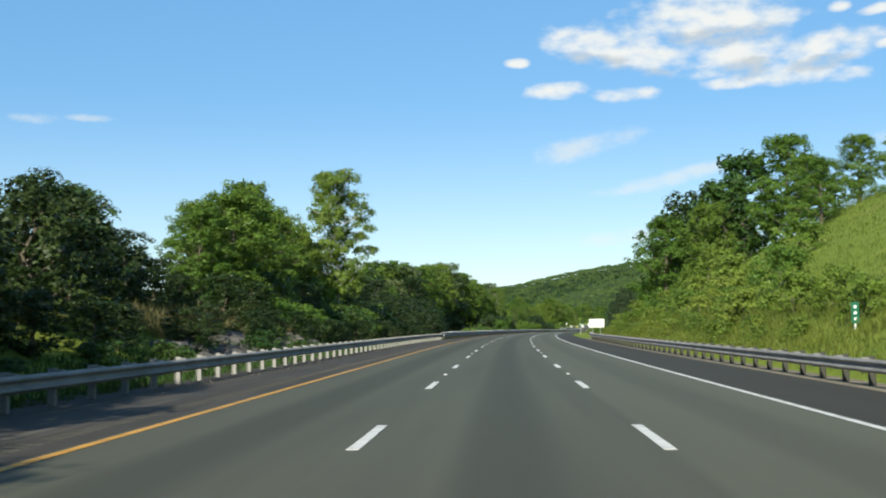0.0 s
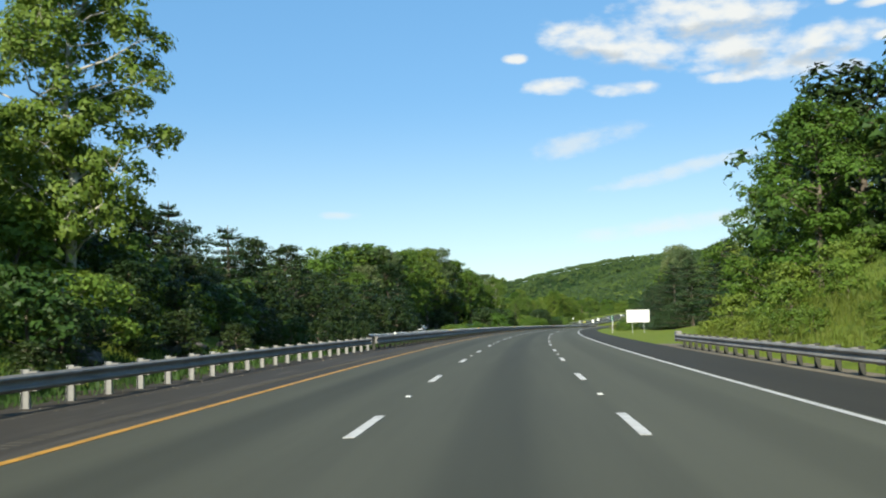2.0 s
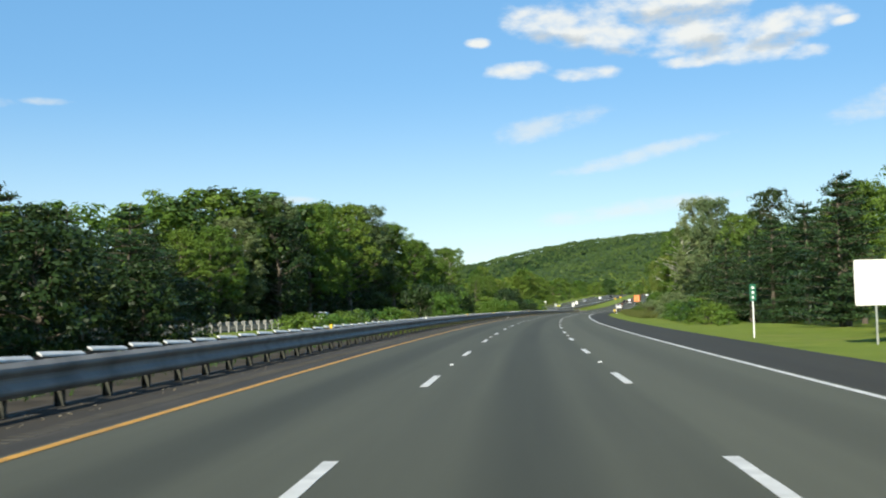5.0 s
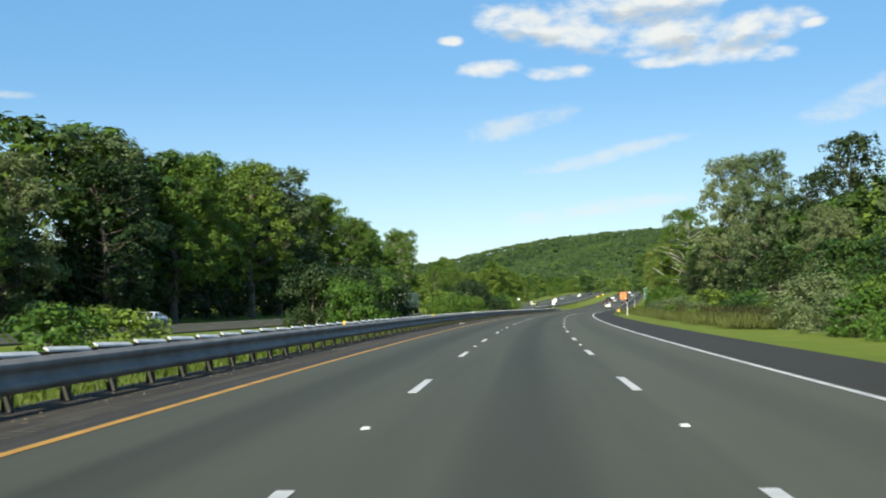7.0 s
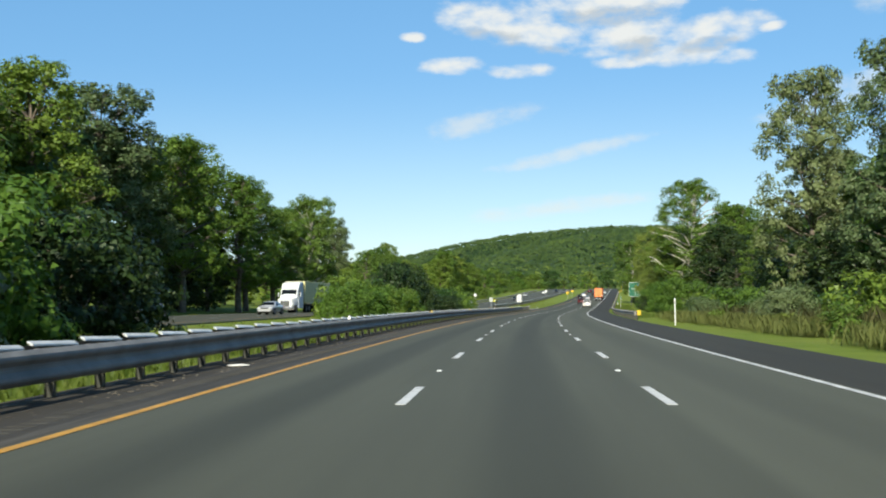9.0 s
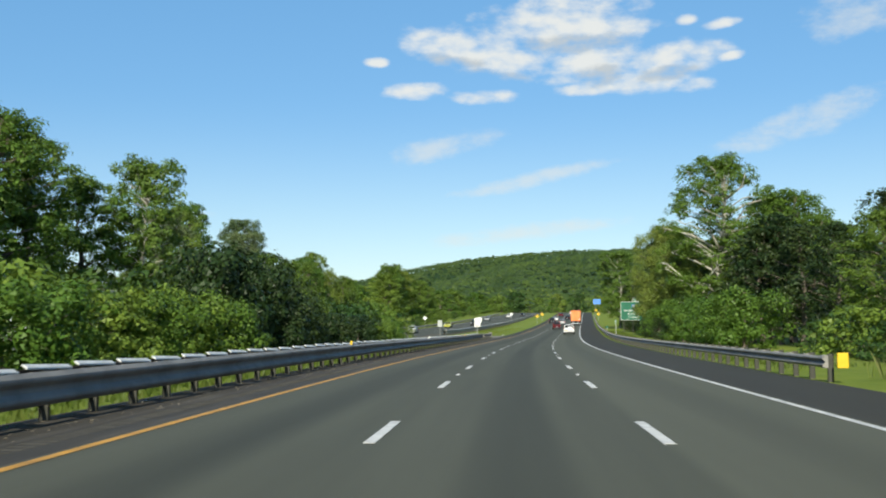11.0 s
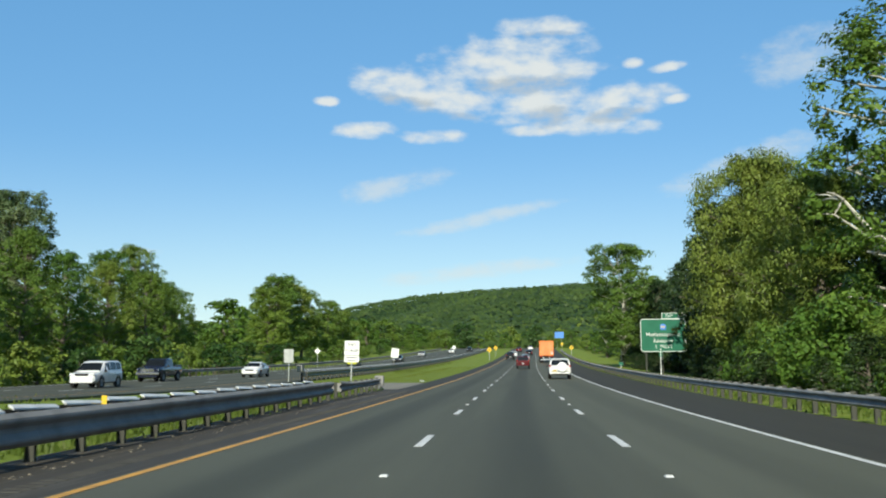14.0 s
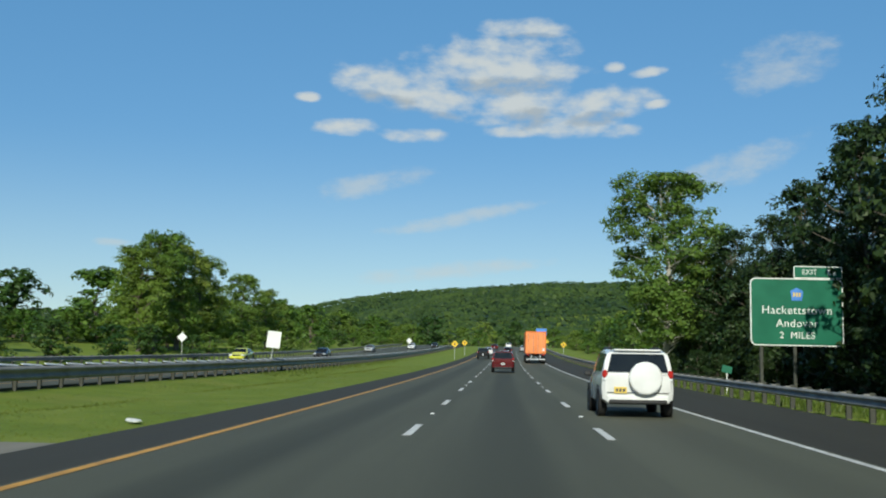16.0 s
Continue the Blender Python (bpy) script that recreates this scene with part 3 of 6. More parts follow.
def thrie_profile():
    """The deeper section of the doubled rail."""
    return [(a * 1.15, b * 1.62) for a, b in beam_profile()]


def beam(name, s0, s1, off, z_mid, side, parent, rise=None, step=1.905, deep=False, taper=False):
    """A swept beam; side is +1 where its face looks to the right. It has the sheet's thickness. taper: from the deep section to the plain one."""
    ss = np.arange(s0, s1 + 0.01, step)
    rows = []
    for s in ss:
        o = float(off(s)) if callable(off) else off
        zz = z_mid + (float(rise(s)) if rise is not None else 0.0)
        f = (s1 - s) / (s1 - s0) if taper else float(deep)
        prof = [(a + (c - a) * f, b + (d - b) * f) for (a, b), (c, d) in zip(beam_profile(), thrie_profile())]
        if taper:
            zz += 0.03 * f
        ring = [at(s, o + side * a, zz + b) for a, b in prof] + [at(s, o + side * (a - 0.006), zz + b) for a, b in reversed(prof)]
        rows.append(ring)
    n = len(rows[0])
    faces = [(i * n + j, i * n + (j + 1) % n, (i + 1) * n + (j + 1) % n, (i + 1) * n + j) for i in range(len(rows) - 1) for j in range(n)]
    faces += [tuple(range(n)), tuple(reversed(range((len(rows) - 1) * n, len(rows) * n)))]
    return mesh_ob(name, np.array(rows).reshape(-1, 3), faces, M_STEEL, parent)


def box_into(bm, cx, cy, cz, sx, sy, sz, bevel=0.0):
    r = bmesh.ops.create_cube(bm, size=1.0)
    for v in r["verts"]:
        v.co = Vector((cx + v.co.x * sx, cy + v.co.y * sy, cz + v.co.z * sz))
    if bevel:
        es = list({e for v in r["verts"] for e in v.link_edges})
        bmesh.ops.bevel(bm, geom=es, offset=bevel, segments=1, affect="EDGES")
    return r


def box_mesh(name, size, centre, mat, bevel=0.0):
    bm = bmesh.new()
    box_into(bm, *centre, *size, bevel)
    me = bpy.data.meshes.new(name)
    bm.to_mesh(me)
    bm.free()
    me.materials.append(mat)
    return me


def post_mesh(name, mat):
    """A rolled I-section post, sunk into the ground."""
    bm = bmesh.new()
    for x in (-0.072, 0.072):
        box_into(bm, x, 0, 0.16, 0.008, 0.10, 1.12)
    box_into(bm, 0, 0, 0.16, 0.140, 0.007, 1.12)
    me = bpy.data.meshes.new(name)
    bm.to_mesh(me)
    bm.free()
    me.materials.append(mat)
    return me


POST = post_mesh("post", M_POST)
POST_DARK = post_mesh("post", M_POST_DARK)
BLOCK = box_mesh("blockout", (0.17, 0.15, 0.36), (0, 0, 0), M_STEEL, 0.008)


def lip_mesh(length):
    """A pale lip added for the rear beam's sunlit strip, leaning up and away from the road."""
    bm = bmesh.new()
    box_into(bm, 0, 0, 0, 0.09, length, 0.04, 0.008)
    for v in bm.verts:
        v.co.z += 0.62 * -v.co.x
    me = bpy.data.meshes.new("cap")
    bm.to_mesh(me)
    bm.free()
    me.materials.append(M_STEEL_SUNLIT)
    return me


SUNLIT_LIP = lip_mesh(1.66)
DELINEATOR_Y = plain("yellow_reflector", (0.75, 0.50, 0.03), 0.4, dirt=0.06)
DELINEATOR_W = plain("white_reflector", (0.82, 0.82, 0.80), 0.4, dirt=0.06)


def guard_rail(label, s0, s1, off, side, rise=None, double_from=None, double_to=None, mid=0.50, group="guard rails", post=None):
    """A steel rail; its face is on the given side of the posts. Beyond double_from it has a deep beam on both sides."""
    rail = new("guard_rail")
    tagged(rail, label, "guard rail", group)
    rz = (lambda s: float(rise(s))) if rise is not None else (lambda s: 0.0)
    o_of = (lambda s: float(off(s))) if callable(off) else (lambda s: off)
    if double_from is None:
        beam("beam", s0, s1, o_of, mid, side, rail, rise)
    else:
        if double_from > s0 + 2:
            beam("beam", s0, double_from, o_of, mid, side, rail, rise)
        beam("beam", double_from + 0.02, double_to or s1, o_of, 0.53, side, rail, rise, deep=True)
        if double_to:
            beam("beam", double_to + 0.02, double_to + 3.80, o_of, mid, side, rail, rise, step=1.89, taper=True)
            beam("beam", double_to + 3.82, s1, o_of, mid, side, rail, rise)
    s = s0 + 0.4
    while s < s1:
        two = double_from is not None and double_from < s < (double_to or s1)
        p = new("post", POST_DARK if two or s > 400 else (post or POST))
        p.parent = rail
        p.matrix_basis = place(s, o_of(s) - side * 0.25, rz(s) + (0.05 if two else mid - 0.51))
        b = new("blockout", BLOCK)
        b.parent = rail
        b.matrix_basis = place(s, o_of(s) - side * 0.09, rz(s) + (0.56 if two else mid))
        if two:
            b = new("blockout", BLOCK)
            b.parent = rail
            b.matrix_basis = place(s, o_of(s) - side * 0.41, rz(s) + 0.57)
        s += 1.905
    if double_from is not None:
        d, k = double_from, 0
        while d < (double_to or s1) - 4:
            beam("beam", d, d + 3.72, lambda q: o_of(q) - side * 0.50, 0.55, -side, rail, rise, step=1.86, deep=True)
            yaw = -math.degrees(math.atan2(o_of(d + 3.8) - o_of(d), 3.8))
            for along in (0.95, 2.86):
                cap = new("cap", SUNLIT_LIP)
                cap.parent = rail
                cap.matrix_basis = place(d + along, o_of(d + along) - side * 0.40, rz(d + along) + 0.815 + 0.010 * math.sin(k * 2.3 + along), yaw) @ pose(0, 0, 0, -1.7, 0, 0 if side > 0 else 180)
            d += 3.81
            k += 1
    return rail


def rail_end(parent, s, o, z, turn, w=0.5):
    """The blunt box end of a rail."""
    bm = bmesh.new()
    box_into(bm, 0, 0, 0.0, w, 0.75, 0.55, 0.04)
    e = part("end_terminal", bm, M_STEEL, parent, "grey boxed steel rail end")
    e.matrix_basis = place(s, o, z, turn)


rail_left = guard_rail("galvanised steel guard rail along the median, doubled farther on", -40.0, 491.0, left_rail, 1, double_from=118.0, double_to=476.0, mid=0.50)
rail_end(rail_left, 491.3, -7.85, 0.52, 4)
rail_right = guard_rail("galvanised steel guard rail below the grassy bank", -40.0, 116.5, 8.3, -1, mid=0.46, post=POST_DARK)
rail_end(rail_right, 116.7, 8.5, 0.5, 0, 0.3)
rail_right_far = guard_rail("galvanised steel guard rail before the tall trees", 370.0, 760.0, right_rail, -1, mid=0.47, post=POST_DARK)
rail_opp = guard_rail("galvanised guard rail beside the oncoming carriageway", 150.0, 250.0, lambda s: opp_mid(s) + 8.4, -1, opp_rise, mid=0.6)
rail_opp_b = guard_rail("long guard rail between grass median and oncoming lanes", 516.0, 800.0, lambda s: opp_mid(s) + 8.5, 1, opp_rise, double_from=517.0)
rail_end(rail_opp_b, 515.6, float(opp_mid(515.6)) + 8.3, 1.0, 0, 0.45)
rail_opp_c = guard_rail("guard rail on the far side of the oncoming carriageway", 535.0, 800.0, lambda s: opp_mid(s) - 8.6, 1, opp_rise, mid=0.55)
TAB = box_mesh("reflector_tab", (0.10, 0.03, 0.16), (0, 0, 0.08), DELINEATOR_Y, 0.004)
TAB_W = box_mesh("reflector_tab", (0.10, 0.03, 0.16), (0, 0, 0.08), DELINEATOR_W, 0.004)
for k in range(11):
    s = 126.0 + 32.5 * k
    d = new("reflector_tab", TAB if k % 3 else TAB_W)
    d.parent = rail_left
    d.matrix_basis = place(s, float(left_rail(s)) - 0.25, 0.76)

# ---- trees and shrubs ----


def leaf_arrays(centres, normals, sizes, rng, aspect=0.62, hang=0.0):
    """Leaf blades, three corners each: a broad foot and a tip. hang: how far the tips turn downwards."""
    n = len(centres)
    nrm = normals / (np.linalg.norm(normals, axis=1, keepdims=True) + 1e-9)
    t = rng.normal(size=(n, 3))
    t[:, 2] -= hang
    t -= nrm * np.sum(t * nrm, 1, keepdims=True)
    t /= np.linalg.norm(t, axis=1, keepdims=True) + 1e-9
    b = np.cross(nrm, t)
    s = sizes[:, None]
    return np.stack([centres - t * s * 0.45 - b * s * aspect * 0.5, centres - t * s * 0.45 + b * s * aspect * 0.5, centres + t * s * 0.55], 1).reshape(-1, 3)


def leaves_mesh(name, v, mat, corners=3):
    """One mesh of loose blades with three or four corners each."""
    n = len(v) // corners
    me = bpy.data.meshes.new(name)
    if corners == 3:
        tri = np.arange(n * 3)
    else:
        i = np.arange(n)[:, None] * 4
        tri = np.concatenate([i + [0, 1, 2], i + [0, 2, 3]], 1).reshape(-1)
    me.vertices.add(len(v))
    me.vertices.foreach_set("co", v.astype(np.float32).ravel())
    me.loops.add(len(tri))
    me.loops.foreach_set("vertex_index", tri.astype(np.int32))
    me.polygons.add(len(tri) // 3)
    me.polygons.foreach_set("loop_start", np.arange(len(tri) // 3, dtype=np.int32) * 3)
    me.update(calc_edges=True)
    me.validate()
    me.materials.append(mat)
    return me


def tube(bm, pts, radii, sides=6):
    """A tapered limb through the points."""
    rings = []
    for i, p in enumerate(pts):
        d = (Vector(pts[min(i + 1, len(pts) - 1)]) - Vector(pts[max(i - 1, 0)])).normalized()
        a = d.orthogonal().normalized()
        b = d.cross(a)
        rings.append([bm.verts.new(Vector(p) + (a * math.cos(2 * math.pi * k / sides) + b * math.sin(2 * math.pi * k / sides)) * radii[i]) for k in range(sides)])
    for r0, r1 in zip(rings, rings[1:]):
        for k in range(sides):
            bm.faces.new((r0[k], r0[(k + 1) % sides], r1[(k + 1) % sides], r1[k]))
    bm.faces.new(rings[-1])


def profile_broad(u):
    return math.sin(math.pi * min(1.0, 0.10 + 0.90 * u) ** 0.85) ** 0.6


def profile_tall(u):
    return (math.sin(math.pi * min(1.0, 0.12 + 0.88 * u) ** 0.75)) ** 0.75


def profile_oval(u):
    return math.sqrt(max(0.06, 1 - (2 * (u - 0.42) / 1.22) ** 2)) if u > 0.42 else math.sqrt(max(0.1, 1 - ((0.42 - u) / 0.56) ** 2))


def profile_dome(u):
    return max(0.05, 1 - u ** 2.2) ** 0.5


def crown_tree(name, label, seed, h, r, base, leaf_mat, bark, leaves=5000, leaf=0.42, lobes=16, subs=9, prof=profile_broad, open_=0.0, droop=0.0, trunk_r=0.28, category="tree", upright=0.45, lobe_size=(0.34, 0.50), sub_size=(0.30, 0.46), bare=0, twigs=True):
    """A tree: trunk with limbs, and a crown of leaf clumps, themselves of smaller clumps, at the limbs' ends."""
    rng = np.random.default_rng(seed)
    rnd = random.Random(seed)
    tree = new(name)
    tagged(tree, label, category)
    bm = bmesh.new()
    sway = [rnd.uniform(-0.05, 0.05) * r for _ in range(6)]
    axis = [(sway[i % 6] * i * 0.5, sway[(i + 2) % 6] * i * 0.5, -0.3 + (h * 0.86 + 0.3) * i / 5) for i in range(6)]
    tube(bm, axis, [trunk_r * (1.25 - 1.15 * i / 5) for i in range(6)], 8)
    cs, rs = [], []
    for k in range(lobes + bare):
        u = (k % lobes + rnd.random()) / lobes
        a = k * 2.39996 + rnd.uniform(-0.6, 0.6)
        rad = r * prof(u) * (rnd.uniform(0.45, 0.80) if rnd.random() < 0.8 else rnd.uniform(0.0, 0.4))
        lr = r * rnd.uniform(*lobe_size)
        c = Vector((math.cos(a) * rad, math.sin(a) * rad, base + (h - base) * u))
        c.z = max(base * 0.6 + lr * 0.3, min(c.z, h - lr * 0.75))
        bald = k >= lobes
        if bald:
            a = rnd.uniform(-2.9, -0.6)
            c = Vector((math.cos(a) * r * 0.74, math.sin(a) * r * 0.74, base + (h - base) * rnd.uniform(0.28, 0.60)))
        f = max(0.10, min(0.88, (c.z - c.xy.length * upright) / (h * 0.86)))
        i = f * 5
        j = min(4, int(i))
        st = Vector(axis[j]).lerp(Vector(axis[j + 1]), i - j)
        mid = st.lerp(c, 0.5) + Vector((rnd.uniform(-1, 1), rnd.uniform(-1, 1), rnd.uniform(-0.4, 0.8))) * r * (0.16 if bald else 0.09)
        br = trunk_r * (rnd.uniform(0.26, 0.46) if not bald else 0.44) * (1.1 - f * 0.6)
        tube(bm, [st, mid, c], [br, br * 0.7, br * 0.25], 5)
        n_sub = 4 if bald else subs
        for _ in range(n_sub):
            d = Vector((rnd.gauss(0, 1), rnd.gauss(0, 1), rnd.gauss(0.35, 0.8))).normalized()
            sc = c + Vector((d.x, d.y, d.z * 0.8)) * lr * rnd.uniform(0.55, 0.95)
            if bald or (twigs and rnd.random() < 0.35):
                tube(bm, [c, c.lerp(sc, 0.6) + Vector((0, 0, 0.06 * lr)), sc], [br * 0.30, br * 0.2, 0.012], 4)
            if not bald:
                cs.append((sc.x, sc.y, max(sc.z, 0.2)))
                rs.append(lr * rnd.uniform(*sub_size))
    cs, rs = np.array(cs), np.array(rs)
    w = rs**2 / np.sum(rs**2)
    pick = rng.choice(len(cs), leaves, p=w)
    d = rng.normal(size=(leaves, 3))
    d[:, 2] += 0.30
    d /= np.linalg.norm(d, axis=1, keepdims=True)
    shell = rs[pick] * (1 - (rng.random(leaves) ** 2) * 0.6) * rng.uniform(0.85, 1.25, leaves)
    p = cs[pick] + d * shell[:, None] * np.array([1.04, 1.04, 0.80])
    if droop:
        fall = np.abs(rng.normal(size=leaves)) * droop
        p[:, 2] -= fall * (np.hypot(p[:, 0], p[:, 1]) / r)
    p[:, 2] = np.maximum(p[:, 2], 0.05)
    grow = h / np.quantile(p[:, 2], 0.998)
    p[:, 2] *= grow
    for v in bm.verts:
        v.co.z *= grow if v.co.z > 0 else 1.0
    part("trunk", bm, bark, tree, smooth_shade=True)
    out = p - np.array([0, 0, h * 0.45])
    out /= np.linalg.norm(out, axis=1, keepdims=True) + 1e-9
    nr = d + out * 0.45 + rng.normal(size=(leaves, 3)) * 0.30 + np.array([0, 0, 0.22])
    sz = leaf * rng.uniform(0.6, 1.35, leaves)
    crown = new("crown", leaves_mesh("crown", leaf_arrays(p, nr, sz, rng, 0.34 if droop else 0.74, 2.5 if droop else 0.3), leaf_mat))
    crown.parent = tree
    return tree


def pine_tree(name, label, seed, h, r, leaf_mat, bark, whorls=17, leaf=0.5, per=260):
    """A white pine: whorls of level boughs with needle tufts on top."""
    rng = np.random.default_rng(seed)
    rnd = random.Random(seed)
    tree = new(name)
    tagged(tree, label, "tree")
    bm = bmesh.new()
    tube(bm, [(0, 0, -0.3), (0.1, 0.05, h * 0.5), (0.0, 0.0, h)], [0.30, 0.18, 0.03], 8)
    P, N = [], []
    for w in range(whorls):
        u = (w + 0.4) / whorls
        z = h * (0.04 + 0.94 * u)
        reach = r * (1 - u) ** 0.7 + 0.5
        for b in range(rnd.choice((4, 5, 6))):
            a = rnd.uniform(0, 2 * math.pi)
            ln = reach * rnd.uniform(0.6, 1.1)
            tip = Vector((math.cos(a) * ln, math.sin(a) * ln, z + ln * rnd.uniform(-0.08, 0.22)))
            st = Vector((0, 0, z - 0.1))
            tube(bm, [st, st.lerp(tip, 0.55) + Vector((0, 0, -0.1 * ln * 0.3)), tip], [0.07, 0.045, 0.012], 4)
            n = int(per * ln / r / 2) + 14
            t = rng.uniform(0.08, 1.05, n)
            c = np.array(st) + (np.array(tip) - np.array(st)) * t[:, None]
            spread = 0.20 * ln * (1.15 - abs(t - 0.65))
            c += np.stack([-math.sin(a) * rng.normal(size=n) * spread, math.cos(a) * rng.normal(size=n) * spread, np.abs(rng.normal(size=n)) * 0.22], 1)
            P.append(c)
            N.append(rng.normal(size=(n, 3)) * 0.45 + np.array([math.cos(a) * 0.2, math.sin(a) * 0.2, 1.0]))
    part("trunk", bm, bark, tree, smooth_shade=True)
    P, N = np.concatenate(P), np.concatenate(N)
    crown = new("crown", leaves_mesh("crown", leaf_arrays(P, N, leaf * rng.uniform(0.6, 1.3, len(P)), rng, 0.36), leaf_mat))
    crown.parent = tree
    return tree


def tuft_field(name, label, category, seed, spots, height, mat, blades=9, width=0.05, spread=0.35):
    """Upright grass or reed blades rooted at the spots (x, y, z)."""
    rng = np.random.default_rng(seed)
    sp = np.repeat(np.array(spots), blades, 0)
    n = len(sp)
    root = sp + np.concatenate([rng.normal(size=(n, 2)) * spread, np.zeros((n, 1))], 1)
    hh = height * rng.uniform(0.5, 1.15, n)
    lean = rng.normal(size=(n, 2)) * 0.16
    a = rng.uniform(0, 2 * math.pi, n)
    side = np.stack([np.cos(a), np.sin(a), np.zeros(n)], 1) * (width * rng.uniform(0.6, 1.4, n))[:, None]
    mid = root + np.concatenate([lean * hh[:, None] * 0.4, (hh * 0.55)[:, None]], 1)
    tip = root + np.concatenate([lean * hh[:, None] * 1.2, hh[:, None]], 1)
    v = np.stack([root, mid + side, tip, mid - side], 1).reshape(-1, 3)
    ob = new(name, leaves_mesh(name, v, mat, 4))
    tagged(ob, label, category, kind="stuff")
    return ob


AWAY = pose(0, -900, -300)
OAK = [crown_tree("oak_tree", "tall broadleaf tree with a full rounded green crown", 11 + i, 16.0, 5.8, 2.0, (L_OAK, L_LIGHT, L_OAK)[i], M_BARK, leaves=15000, lobe_size=(0.22, 0.34), leaf=0.30, lobes=40, subs=9) for i in range(3)]
DARK = [crown_tree("maple_tree", "dense maple at the wood's edge, its dark green toned for shade", 21 + i, 12.0, 4.8, 0.8, (L_DARK, L_SHADED)[i], M_BARK, leaves=3800, lobe_size=(0.26, 0.40), leaf=0.43, lobes=28, subs=8, twigs=False) for i in range(2)]
SILVER = [crown_tree("poplar_tree", "tall grey-green poplar with an upright open crown", 31 + i, 20.0, 4.8, 2.0, L_SILVER, M_BARK, leaves=30000, sub_size=(0.24, 0.36), leaf=0.235, lobes=62, subs=10, prof=profile_oval, lobe_size=(0.30, 0.42)) for i in range(2)]
SYCAMORE = crown_tree("sycamore_tree", "light green sycamore with an airy crown and pale limbs", 41, 17.0, 5.0, 2.8, L_LIGHT, M_BARK_PALE, leaves=24000, leaf=0.251, lobes=54, subs=8, prof=profile_oval, trunk_r=0.24, lobe_size=(0.22, 0.34))
WHITE_SYCAMORE = crown_tree("sycamore_tree", "large sycamore with bare white limbs showing in its crown", 43, 26.0, 9.0, 3.0, L_OAK, M_BARK_PALE, leaves=42000, leaf=0.27, lobes=84, subs=8, trunk_r=0.62, lobe_size=(0.15, 0.24), bare=7)
WILLOW = crown_tree("willow_tree", "large yellow-green willow with drooping leaf strands", 47, 20.0, 7.5, 3.0, L_WILLOW, M_BARK, leaves=64000, leaf=0.32, lobes=64, subs=9, droop=1.0, trunk_r=0.5, lobe_size=(0.20, 0.32))
PINE = [pine_tree("pine_tree", "dark green white pine with level feathery boughs", 51 + i, 14.0, 4.8, L_PINE, M_BARK, per=380, leaf=0.374) for i in range(2)]
SHRUB = [crown_tree("shrub", "rounded green roadside shrub reaching the ground", 61 + i, 4.2, 3.0, 0.2, (L_LIGHT, L_OAK, L_DARK)[i], M_BARK, leaves=1968, leaf=0.279, lobes=11, subs=7, twigs=False, prof=profile_dome, trunk_r=0.09, category="shrub") for i in range(3)]
FINE = [crown_tree("shrub", "dense leafy shrub growing in the grass median", 91 + i, 4.2, 3.0, 0.2, (L_OAK, L_SHADED)[i], M_BARK, leaves=5760, leaf=0.191, lobes=13, subs=9, prof=profile_dome, trunk_r=0.09, category="shrub", twigs=False) for i in range(2)]
GREY_SHRUB = crown_tree("shrub", "dense grey-green willow shrub beside the reeds", 95, 4.2, 3.0, 0.2, L_SILVER, M_BARK, leaves=7000, leaf=0.17, lobes=22, subs=8, prof=profile_dome, trunk_r=0.09, category="shrub", twigs=False)
BACK = [crown_tree("background_tree", "leafy tree standing deeper in the wood", 66 + i, 15.0, 5.6, 1.0, (L_OAK, L_DARK)[i], M_BARK, leaves=3200, leaf=0.574, lobes=14, subs=7, twigs=False) for i in range(2)]
FAR = [crown_tree("far_tree", "distant broadleaf tree in a wooded belt", 71 + i, 14.0, 5.6, 0.6, (L_OAK, L_LIGHT, L_DARK)[i], M_BARK, leaves=1500, lobe_size=(0.30, 0.44), leaf=0.82, lobes=24, subs=6, twigs=False) for i in range(3)]
TALL = [crown_tree("tall_tree", "tall full-crowned broadleaf tree in the roadside wood", 81 + i, 22.0, 7.0, (5.0, 2.5, 4.0)[i], (L_OAK, L_SHADED, L_LIGHT)[i], M_BARK, leaves=(18000, 7600, 18000)[i], leaf=(0.305, 0.43, 0.305)[i], lobes=52, subs=8, trunk_r=0.4, twigs=i != 1, lobe_size=(0.19, 0.30)) for i in range(3)]
ORIGINALS = [GREY_SHRUB] + FINE + TALL + OAK + DARK + SILVER + PINE + SHRUB + BACK + FAR + [SYCAMORE, WHITE_SYCAMORE, WILLOW]
for t in ORIGINALS:
    t.matrix_basis = AWAY
USED = set()
rt = random.Random(3)


def plant(proto, s, o, h, nominal, wide=1.0, group="", turn=None):
    """A copy of the tree, h metres tall, rooted in the ground; the first one is the original itself."""
    z = float(ground_rise(s, o)) - 0.05
    p = at(s, o, z)
    k = h / nominal
    m = pose(*p, 0, 0, rt.uniform(0, 360) if turn is None else turn) @ Matrix.Diagonal((k * wide, k * wide, k, 1))
    if proto.name not in USED:
        USED.add(proto.name)
        proto.matrix_basis = m
        t = proto
    else:
        k0 = proto.scale
        t = copy_thing(proto, m @ Matrix.Diagonal((1 / k0.x, 1 / k0.y, 1 / k0.z, 1)))
    if group:
        tagged(t, group=group)
    return t


def oak(s, o, h, wide=1.0, i=None):
    return plant(OAK[rt.randrange(3) if i is None else i], s, o, h, 16.0, wide, "broadleaf trees")


def tall(s, o, h, wide=1.0, i=0):
    return plant(TALL[i], s, o, h, 22.0, wide, "tall roadside trees")


def dark(s, o, h, wide=1.0):
    return plant(rt.choice(DARK), s, o, h, 12.0, wide, "dark maples")


